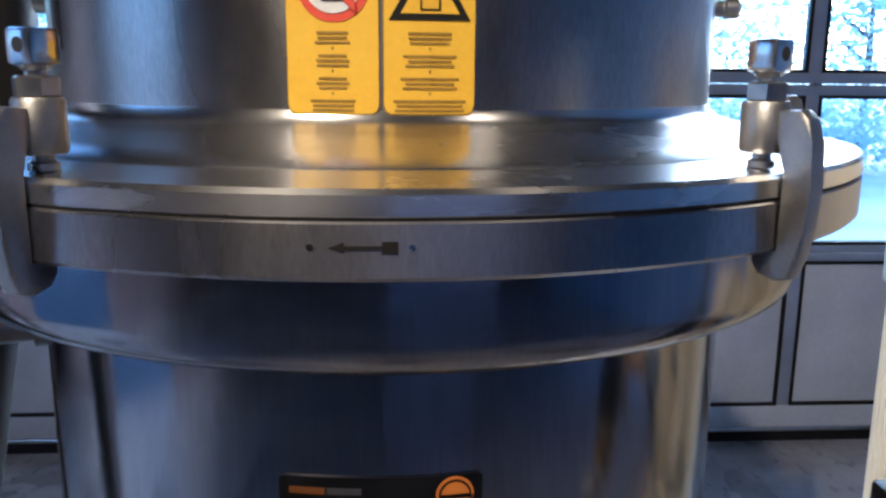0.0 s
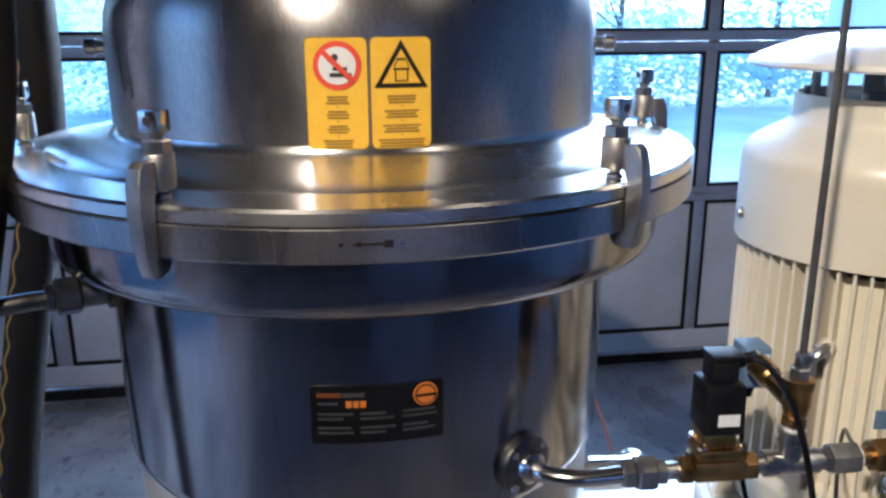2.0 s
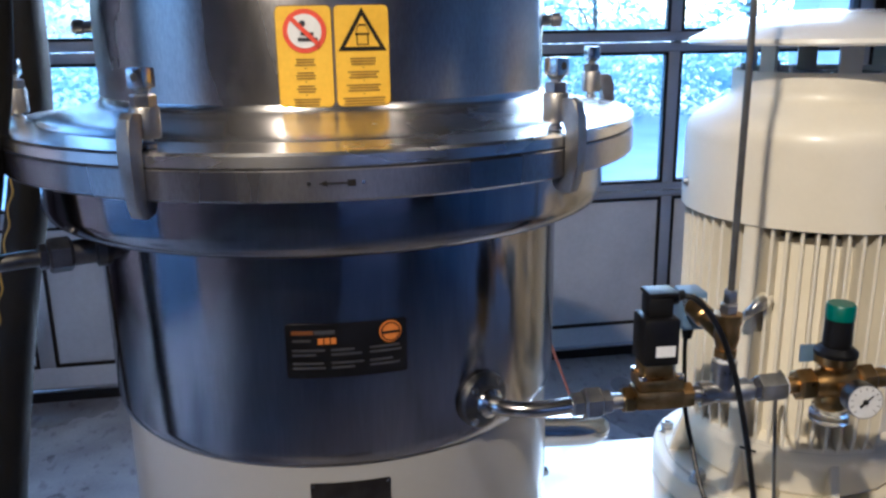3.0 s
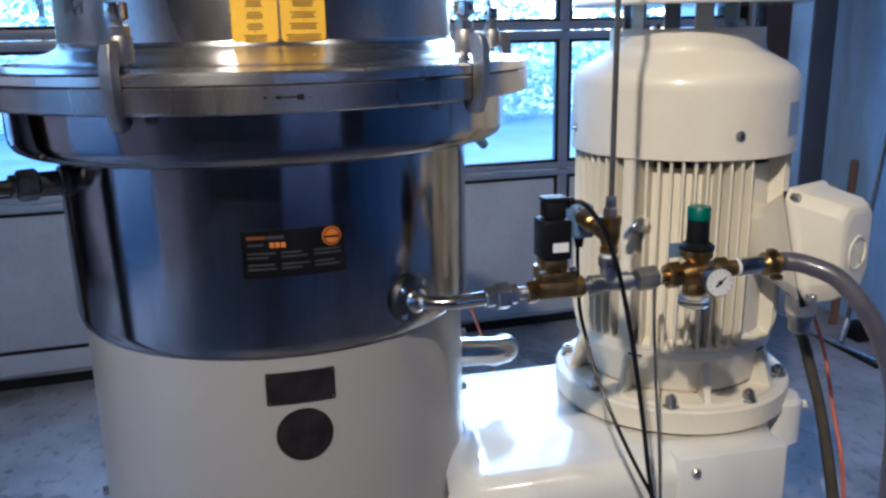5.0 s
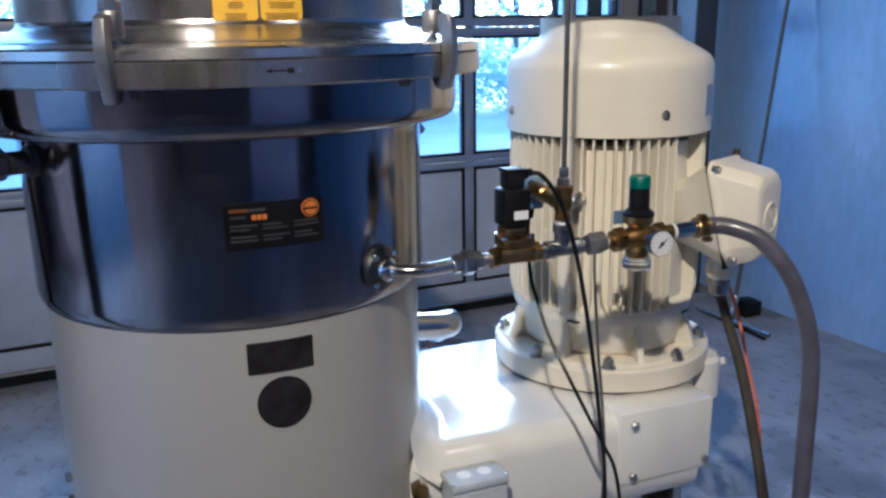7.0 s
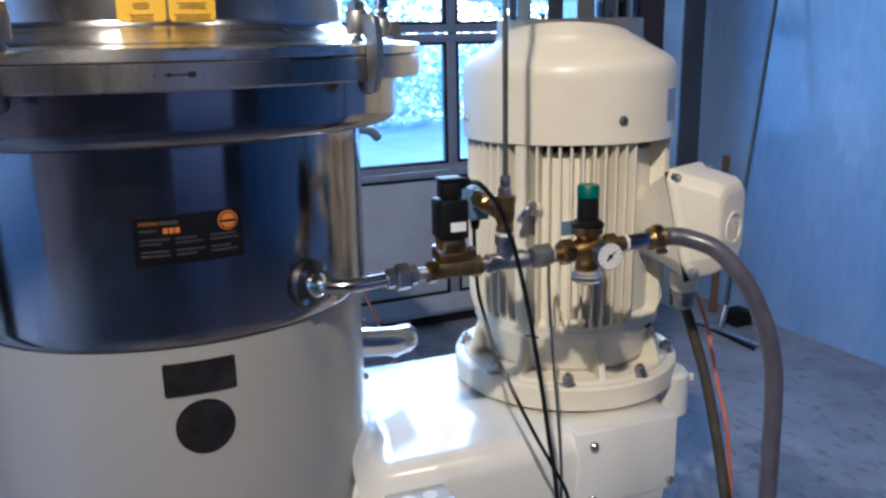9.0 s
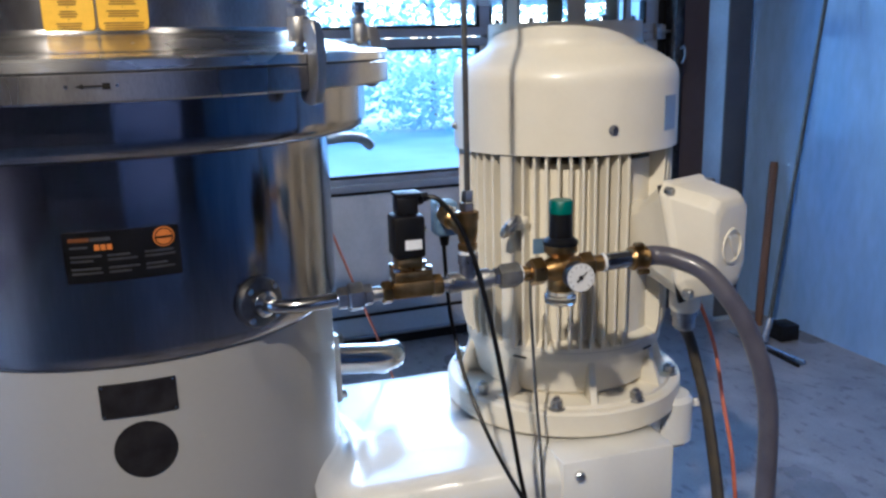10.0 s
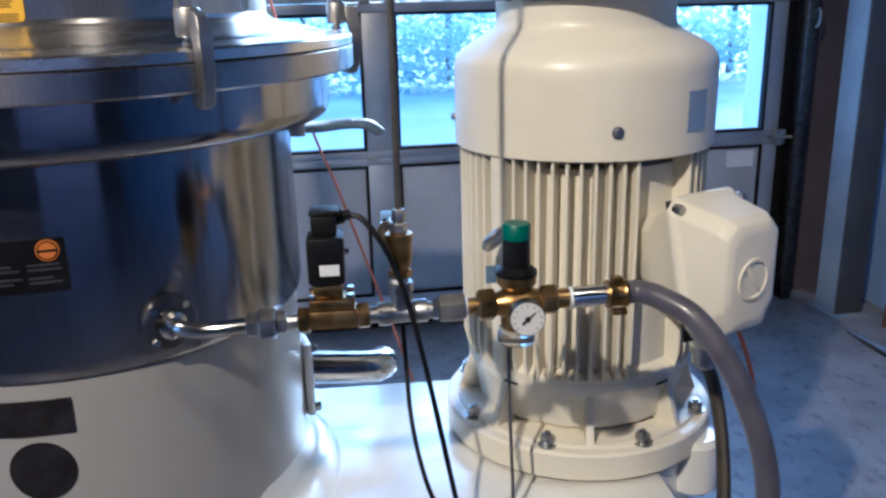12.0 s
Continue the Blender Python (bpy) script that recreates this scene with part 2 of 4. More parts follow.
def box(x0, x1, y0, y1, z0, z1, bevel=0.0, seg=2, bm=None):
    b = bmesh.new()
    bmesh.ops.create_cube(b, size=1.0)
    b.transform(Matrix.Translation(((x0 + x1) / 2, (y0 + y1) / 2, (z0 + z1) / 2)) @ Matrix.Diagonal((x1 - x0, y1 - y0, z1 - z0, 1)))
    if bevel:
        bmesh.ops.bevel(b, geom=b.edges[:], offset=bevel, segments=seg, affect="EDGES", profile=0.5)
    return join(bm, b)


def join(bm, b):
    if bm is None:
        return b
    me = bpy.data.meshes.new("tmp")
    b.to_mesh(me)
    b.free()
    bm.from_mesh(me)
    bpy.data.meshes.remove(me)
    return bm


def lathe(profile, seg=64, centre=(0, 0), closed=False, bm=None, a0=0.0, a1=360.0):
    """Turns a profile of (radius, height) about a vertical axis."""
    b = bmesh.new()
    full = abs(a1 - a0) > 359.9
    n_ = seg if full else seg + 1
    rings = []
    for r, z in profile:
        if r < 1e-6 and full:
            rings.append([b.verts.new((centre[0], centre[1], z))])
        else:
            rings.append([b.verts.new((centre[0] + r * math.cos(radians(a0 + (a1 - a0) * i / seg)), centre[1] + r * math.sin(radians(a0 + (a1 - a0) * i / seg)), z)) for i in range(n_)])
    pairs = list(zip(rings, rings[1:]))
    if closed:
        pairs.append((rings[-1], rings[0]))
    for p0, p1 in pairs:
        for i in range(seg):
            j = (i + 1) % n_
            if len(p0) == 1 and len(p1) == 1:
                continue
            if len(p0) == 1:
                b.faces.new((p0[0], p1[i], p1[j]))
            elif len(p1) == 1:
                b.faces.new((p0[i], p0[j], p1[0]))
            else:
                b.faces.new((p0[i], p0[j], p1[j], p1[i]))
    return join(bm, b)


def smooth_path(points, n_=8):
    """A rounded line through the points."""
    pts = [Vector(q) for q in points]
    if len(pts) < 3:
        return pts
    ext = [2 * pts[0] - pts[1]] + pts + [2 * pts[-1] - pts[-2]]
    out = []
    for i in range(1, len(ext) - 2):
        p0, p1, p2, p3 = ext[i - 1:i + 3]
        for k in range(n_):
            t = k / n_
            out.append(0.5 * ((2 * p1) + (p2 - p0) * t + (2 * p0 - 5 * p1 + 4 * p2 - p3) * t * t + (3 * p1 - p0 - 3 * p2 + p3) * t ** 3))
    out.append(pts[-1])
    return out


def tube(points, radius, seg=12, bm=None, rounded=True, n_=8, caps=True):
    """Sweeps a circle along a line; radius may be a list of one per point of a straight line."""
    pts = smooth_path(points, n_) if rounded else [Vector(q) for q in points]
    b = bmesh.new()
    tang = [(pts[min(i + 1, len(pts) - 1)] - pts[max(i - 1, 0)]).normalized() for i in range(len(pts))]
    up = Vector((0, 0, 1)) if abs(tang[0].z) < 0.9 else Vector((1, 0, 0))
    side = tang[0].cross(up).normalized()
    rings = []
    for i, (q, t) in enumerate(zip(pts, tang)):
        side = (side - t * side.dot(t)).normalized()
        other = t.cross(side)
        r = radius[i] if isinstance(radius, (list, tuple)) else radius
        rings.append([b.verts.new(q + side * (r * math.cos(2 * math.pi * k / seg)) + other * (r * math.sin(2 * math.pi * k / seg))) for k in range(seg)])
    for r0, r1 in zip(rings, rings[1:]):
        for k in range(seg):
            b.faces.new((r0[k], r0[(k + 1) % seg], r1[(k + 1) % seg], r1[k]))
    if caps:
        b.faces.new(rings[0][::-1])
        b.faces.new(rings[-1])
    return join(bm, b)


def turned(start, end, stations, seg=20, bm=None):
    """A turned piece along a line: stations of (distance share, radius); seg 6 gives a hexagon."""
    a, e = Vector(start), Vector(end)
    pts = [a + (e - a) * s for s, _ in stations]
    b = bmesh.new()
    d = (e - a).normalized()
    up = Vector((0, 0, 1)) if abs(d.z) < 0.9 else Vector((1, 0, 0))
    side = d.cross(up).normalized()
    other = d.cross(side)
    rings = [[b.verts.new(q + side * (r * math.cos(2 * math.pi * (k + 0.5) / seg)) + other * (r * math.sin(2 * math.pi * (k + 0.5) / seg))) for k in range(seg)] for q, (_, r) in zip(pts, stations)]
    for r0, r1 in zip(rings, rings[1:]):
        for k in range(seg):
            b.faces.new((r0[k], r0[(k + 1) % seg], r1[(k + 1) % seg], r1[k]))
    b.faces.new(rings[0][::-1])
    b.faces.new(rings[-1])
    return join(bm, b)


def hexagon(start, end, radius, chamfer=0.12, bm=None):
    return turned(start, end, [(0, radius * 0.86), (chamfer, radius), (1 - chamfer, radius), (1, radius * 0.86)], 6, bm)


def prism(outline, y0, y1, bevel=0.0, bm=None, seg=2):
    """An outline in (x, z) given a thickness along y."""
    b = bmesh.new()
    front = [b.verts.new((x, y0, z)) for x, z in outline]
    back = [b.verts.new((x, y1, z)) for x, z in outline]
    b.faces.new(front)
    b.faces.new(back[::-1])
    for i in range(len(front)):
        j = (i + 1) % len(front)
        b.faces.new((front[i], back[i], back[j], front[j]))
    if bevel:
        geom = [e for e in b.edges if abs(e.verts[0].co.y - e.verts[1].co.y) < 1e-6]
        bmesh.ops.bevel(b, geom=geom, offset=bevel, segments=seg, affect="EDGES", profile=0.5)
    return join(bm, b)


def patch(centre, radius, s_mid, s_list, low, high, lift=0.0, thick=0.0008, bm=None):
    """A thin sheet on a vertical cylinder: s is the arc in metres from the bearing s_mid (degrees)."""
    b = bmesh.new()
    rows = []
    for s in s_list:
        a = radians(s_mid) + s / radius
        zs = [low(s), high(s)]
        col = []
        for rr in (radius + lift, radius + lift + thick):
            for z in zs:
                col.append(b.verts.new((centre[0] + rr * math.cos(a), centre[1] + rr * math.sin(a), z)))
        rows.append(col)
    for c0, c1 in zip(rows, rows[1:]):
        b.faces.new((c0[2], c1[2], c1[3], c0[3]))
        b.faces.new((c0[0], c0[1], c1[1], c1[0]))
        b.faces.new((c0[1], c0[3], c1[3], c1[1]))
        b.faces.new((c0[0], c1[0], c1[2], c0[2]))
    for c in (rows[0], rows[-1]):
        b.faces.new((c[0], c[2], c[3], c[1]))
    return join(bm, b)


def spread(a, b, n_):
    return [a + (b - a) * i / n_ for i in range(n_ + 1)]


def patch_rect(centre, radius, mid, s0, s1, z0, z1, rad=0.0, lift=0.0, bm=None, n_=10, thick=0.0008):
    def inset(s):
        d = min(s - s0, s1 - s)
        return rad - math.sqrt(max(0.0, rad * rad - (rad - d) ** 2)) if d < rad else 0.0
    ss = sorted(set(spread(s0, s1, n_) + ([s0 + rad * k / 5 for k in range(6)] + [s1 - rad * k / 5 for k in range(6)] if rad else [])))
    return patch(centre, radius, mid, ss, lambda s: z0 + inset(s), lambda s: z1 - inset(s), lift, thick, bm)


def patch_disc(centre, radius, mid, s0, z0, r, lift=0.0, bm=None):
    ss = [s0 - r * math.cos(math.pi * k / 24) for k in range(25)]
    h = lambda s: math.sqrt(max(0.0, r * r - (s - s0) ** 2)) + 1e-5
    return patch(centre, radius, mid, ss, lambda s: z0 - h(s), lambda s: z0 + h(s), lift, 0.0008, bm)


def patch_triangle(centre, radius, mid, s0, z0, half, height, lift=0.0, bm=None):
    ss = spread(s0 - half, s0 + half, 12)
    return patch(centre, radius, mid, ss, lambda s: z0, lambda s: z0 + height * (1 - abs(s - s0) / half) + 1e-4, lift, 0.0008, bm)


# ---- the hall ----
TURNED = 3.5
ROOM = Matrix.Translation((1.33, 3.06, 0)) @ pose(0, 0, 0, 0, 0, TURNED)
U0, U1, V0, TOP = -4.4, 1.33, -6.3, 3.7


def room(bm):
    bm.transform(ROOM)
    return bm


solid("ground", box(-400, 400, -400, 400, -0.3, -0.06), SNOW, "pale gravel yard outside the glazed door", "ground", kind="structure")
solid("floor", room(box(U0 - 0.2, U1 + 0.2, V0 - 0.2, 0.12, -0.2, 0.0)), FLOOR, "worn concrete floor with wet patches", "floor", kind="structure")
solid("wall_east", room(box(U1, U1 + 0.2, V0 - 0.2, 0.30, 0, TOP)), WALLBLUE, "blue painted hall wall", "wall", kind="structure")
b = box(U0, U1, 0.02, 0.28, 3.26, TOP)
b = box(0.99, U1, 0.02, 0.28, 0, 3.26, bm=b)
b = box(U0, -3.55, 0.02, 0.28, 0, 3.26, bm=b)
solid("wall_north", room(b), WALLPLAIN, "plain wall round the sectional door", "wall", kind="structure")
b = box(U0 - 0.2, U0, V0 - 0.2, -3.48, 0, TOP)
b = box(U0 - 0.2, U0, -2.15, 0.28, 0, TOP, bm=b)
b = box(U0 - 0.2, U0, -3.48, -2.15, 2.5, TOP, bm=b)
solid("wall_west", room(b), WALLPLAIN, "plain wall with a tall daylight opening", "wall", kind="structure")
b = box(U0, -1.55, V0 - 0.2, V0, 0, TOP)
b = box(0.45, U1, V0 - 0.2, V0, 0, TOP, bm=b)
b = box(-1.55, 0.45, V0 - 0.2, V0, 2.2, TOP, bm=b)
solid("wall_south", room(b), WALLPLAIN, "plain rear wall with a daylight opening", "wall", kind="structure")
solid("ceiling", room(box(U0 - 0.2, U1 + 0.2, V0 - 0.2, 0.30, TOP, TOP + 0.2)), CEIL, "dark hall ceiling", "ceiling", kind="structure")

# panes added in the two openings behind the camera, tinted to dim their daylight
for name, wb, glass in (("window_1", box(U0 - 0.11, U0 - 0.10, -3.48, -2.15, 0.0, 2.5), DIMMER), ("window_2", box(-1.55, 0.45, V0 - 0.11, V0 - 0.10, 0.0, 2.2), DIMMER_STRONG)):
    win = thing(name, ROOM.copy(), "tall fixed window, glass darkened to dim daylight", "window", kind="structure")
    pn = part("pane", wb, glass, win, "added dark pane that dims the daylight", local=True)
    pn.visible_shadow = True

# ---- sectional door ----
door = thing("door_1", ROOM.copy(), "grey aluminium sectional door with glazed upper sections", "door", kind="structure")
MULL = [(-3.48, 0.06), (-2.61, 0.06), (-1.74, 0.06), (-0.87, 0.13), (0.0, 0.05), (0.87, 0.07)]
RAILS = [(0.05, 0.150), (0.728, 0.790), (1.342, 1.422), (1.965, 2.045), (2.59, 2.67), (3.20, 3.28)]
for k, (z0, z1) in enumerate(RAILS):
    mat = PANEL if k == 0 else ALU
    if k in (0, 5):
        part("rail", box(-3.51, 0.905, -0.02, 0.03, z0, z1, 0.004), mat, door, local=True)
    else:
        m = (z0 + z1) / 2
        part("rail", box(-3.51, 0.905, -0.02, 0.03, z0, m - 0.002, 0.004), mat, door, local=True)
        part("rail", box(-3.51, 0.905, -0.02, 0.03, m + 0.002, z1, 0.004), mat, door, local=True)
part("bottom_seal", box(-3.51, 0.905, -0.012, 0.022, 0.0, 0.05), SEAL, door, "black rubber bottom seal", local=True)
# Bright steel strip in place of the daylight leaking under the door.
part("bottom_lip", box(-3.51, 0.905, -0.034, -0.02, 0.05, 0.066, 0.003), CHROME, door, local=True)
for (za, zb) in zip(RAILS, RAILS[1:]):
    low, high = za[1], zb[0]
    for u, w in MULL:
        part("mullion", box(u - w / 2, u + w / 2, -0.017, 0.028, low, high, 0.003), ALU, door, local=True)
    for (ua, wa), (ub, wb) in zip(MULL, MULL[1:]):
        x0, x1 = ua + wa / 2, ub - wb / 2
        g = 0.012
        b = box(x0, x0 + g, -0.019, 0.015, low, high)
        b = box(x1 - g, x1, -0.019, 0.015, low, high, bm=b)
        b = box(x0 + g, x1 - g, -0.019, 0.015, low, low + g, bm=b)
        b = box(x0 + g, x1 - g, -0.019, 0.015, high - g, high, bm=b)
        part("gasket", b, SEAL, door, "black glazing gasket", local=True)
        if low < 0.5:
            part("panel", box(x0 + g, x1 - g, -0.010, 0.014, low + g, high - g, 0.003), PANEL, door, local=True)
        else:
            pn = part("pane", box(x0 + g, x1 - g, 0.0, 0.006, low + g, high - g), GLASS, door, "clear glass pane", local=True)
            pn.visible_shadow = False
for z in (0.759, 1.382, 2.005, 2.63):
    for u, w in MULL:
        for du in ((-0.05, 0.05) if w > 0.1 else (0.0,)):
            b = box(u + du - 0.022, u + du + 0.022, -0.026, -0.02, z - 0.006, z + 0.006, 0.002)
            b = tube([(u + du - 0.02, -0.028, z), (u + du + 0.02, -0.028, z)], 0.004, 8, bm=b, rounded=False)
            part("hinge", b, GALV, door, "zinc plated hinge", local=True)
    b = box(0.88, 0.93, -0.05, -0.02, z - 0.035, z + 0.035, 0.006)
    b = tube([(0.90, -0.045, z), (1.0, -0.045, z)], 0.008, 8, bm=b, rounded=False)
    part("roller_hinge", b, GALV, door, "roller bracket", local=True)
part("notice", box(0.67, 0.80, -0.0135, -0.0115, 0.63, 0.705), WHITEPRINT, door, "small white paper notice", local=True)

track = thing("door_track", ROOM.copy(), "dark steel guide track beside the sectional door", "track", kind="structure")
part("guide", box(0.955, 1.0, -0.09, 0.0, 0.0, 3.3, 0.004), DARKSTEEL, track, local=True)
part("angle", box(0.905, 0.955, -0.012, 0.018, 0.0, 3.3, 0.003), SEAL, track, local=True)
part("hook", tube([(0.985, -0.092, 1.30), (0.985, -0.12, 1.31), (0.985, -0.13, 1.27), (0.985, -0.115, 1.24), (0.985, -0.10, 1.235)], 0.006, 8), GALV, track, "bent hook", local=True)

column = thing("steel_column", ROOM @ pose(1.125, -0.33, 0), "blue grey painted steel column on the floor", "column", kind="structure")
# Front flange is a darker grey than the column's other faces.
DARKFLANGE = surface("dark_grey_column_flange", (0.055, 0.06, 0.07), (0.085, 0.09, 0.10), (0.4, 0.55), 0.0, 4.0, 60.0, relief=0.1)
part("front_flange", box(-0.06, 0.065, -0.01, 0.0, 0.0, TOP, 0.002), DARKFLANGE, column, "dark grey flange", local=True)
part("rear_flange", box(-0.06, 0.065, 0.13, 0.14, 0.0, TOP, 0.002), COLUMN, column, local=True)
part("web", box(-0.062, -0.048, 0.0, 0.13, 0.0, TOP), COLUMN, column, "pale blue painted web", local=True)
part("base_plate", box(-0.09, 0.08, -0.04, 0.17, 0.0, 0.012, 0.002), COLUMN, column, local=True)

# ---- squeegee, bar and box by the wall ----
squeegee = thing("floor_squeegee", pose(2.38, 2.36, 0), "long-handled floor squeegee leaning on the blue wall", "squeegee")
part("head", tube([(2.352, 2.575, 0.022), (2.402, 2.128, 0.022)], 0.009, 10, rounded=False), GALV, squeegee)
part("blade", box(2.371, 2.384, 2.13, 2.57, 0.0, 0.015, 0.003), SEAL, squeegee, "black rubber blade")
part("socket", turned((2.378, 2.36, 0.04), (2.405, 2.364, 0.14), [(0, 0.016), (0.8, 0.016), (1, 0.012)]), GALV, squeegee)
part("handle", tube([(2.40, 2.363, 0.12), (2.64, 2.42, 1.72)], 0.0090, 10, rounded=False), CAPILL, squeegee)
bar = thing("wall_bar", pose(2.60, 2.66, 0), "brown bar leaning upright against the blue wall", "bar")
part("shaft", tube([(2.56, 2.64, 0.0), (2.635, 2.70, 0.76)], 0.019, 8, rounded=False), WOODBR, bar)
part("end_cap", tube([(2.634, 2.6995, 0.758), (2.637, 2.702, 0.775)], 0.017, 8, rounded=False), WOODBR, bar)
solid("floor_box", box(2.50, 2.60, 2.40, 2.50, 0.0, 0.075, 0.008), BLACK, "small black box on the floor by the wall", "box", at=(2.55, 2.45, 0))

# ---- the separator: steel drum on a white base ----
CX, CY = -0.054, 0.822
C = (CX, CY)
drum = thing("centrifuge_drum", pose(CX, CY, 0), "brushed stainless steel centrifuge on a white painted base", "centrifuge")
part("base", lathe([(0.0, 0.0), (0.36, 0.0), (0.36, 0.03), (0.315, 0.04), (0.309, 0.06), (0.309, 0.962), (0.30, 0.966), (0.0, 0.966)], 96, C), SHADEDWHITE, drum, "white painted base, colour darkened for shade")
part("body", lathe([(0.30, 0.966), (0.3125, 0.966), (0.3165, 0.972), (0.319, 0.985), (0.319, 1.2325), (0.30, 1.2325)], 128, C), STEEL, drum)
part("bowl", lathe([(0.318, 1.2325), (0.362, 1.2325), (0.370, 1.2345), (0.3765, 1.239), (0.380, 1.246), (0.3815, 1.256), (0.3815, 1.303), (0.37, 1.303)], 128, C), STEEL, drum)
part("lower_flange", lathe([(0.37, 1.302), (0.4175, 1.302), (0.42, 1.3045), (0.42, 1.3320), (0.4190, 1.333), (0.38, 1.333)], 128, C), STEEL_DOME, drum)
part("gasket", lathe([(0.38, 1.3325), (0.4175, 1.3325), (0.4175, 1.3355), (0.38, 1.3355)], 128, C), DARKGAP, drum, "dark gasket between the flanges")
part("lid", lathe([(0.38, 1.335), (0.4190, 1.335), (0.42, 1.3360), (0.42, 1.3465), (0.417, 1.3495), (0.3745, 1.3538), (0.3735, 1.3548), (0.345, 1.3615), (0.312, 1.3692), (0.306, 1.3720), (0.302, 1.3745), (0.2992, 1.3780), (0.298, 1.3825), (0.29, 1.3825)], 128, C), STEEL_LID, drum, "stainless lid rim")
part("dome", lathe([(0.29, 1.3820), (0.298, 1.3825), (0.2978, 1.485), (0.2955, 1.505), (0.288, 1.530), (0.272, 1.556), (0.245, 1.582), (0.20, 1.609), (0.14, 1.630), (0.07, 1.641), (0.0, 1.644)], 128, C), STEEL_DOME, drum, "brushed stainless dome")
for az in (-6, 186):
    d = Vector((math.cos(radians(az)), math.sin(radians(az)), 0))
    o = Vector((CX, CY, 1.466)) + d * 0.296
    b = turned(o, o + d * 0.03, [(0, 0.008), (0.5, 0.008), (0.55, 0.010), (0.9, 0.010), (1, 0.006)], 12)
    part("lug", b, GALV, drum, "small bright lifting lug")

for z in (0.662, 0.622):
    q = Vector((CX, CY, z)) + Vector((math.cos(radians(191)), math.sin(radians(191)), 0)) * 0.306
    part("base_bolt", hexagon(q, q + (q - Vector((CX, CY, z))).normalized() * 0.012, 0.009), CHROME, drum)

# engraved arrow and stamped marks on the flange
b = patch_rect(C, 0.42, -88.0, -0.012, 0.012, 1.3192, 1.3212, n_=4)
b = patch_rect(C, 0.42, -88.0, 0.009, 0.017, 1.3170, 1.3234, n_=2, bm=b)
b = patch(C, 0.42, -88.0, spread(-0.018, -0.010, 3), lambda s: 1.3202 - (s + 0.0181) * 0.35, lambda s: 1.3202 + (s + 0.0181) * 0.35, bm=b)
part("arrow", b, INK, drum, "black engraved arrow")
for s in (-0.027, 0.024):
    part("rivet", patch_disc(C, 0.42, -88.0, s, 1.3205, 0.0018), CHROME, drum)
for k in range(6):
    s = 0.018 + 0.0078 * k
    part("stamp", patch_rect(C, 0.42, -88.0, s, s + 0.0045, 1.3385, 1.3445, n_=2, thick=0.0003), STEEL_LID, drum, "stamped mark")

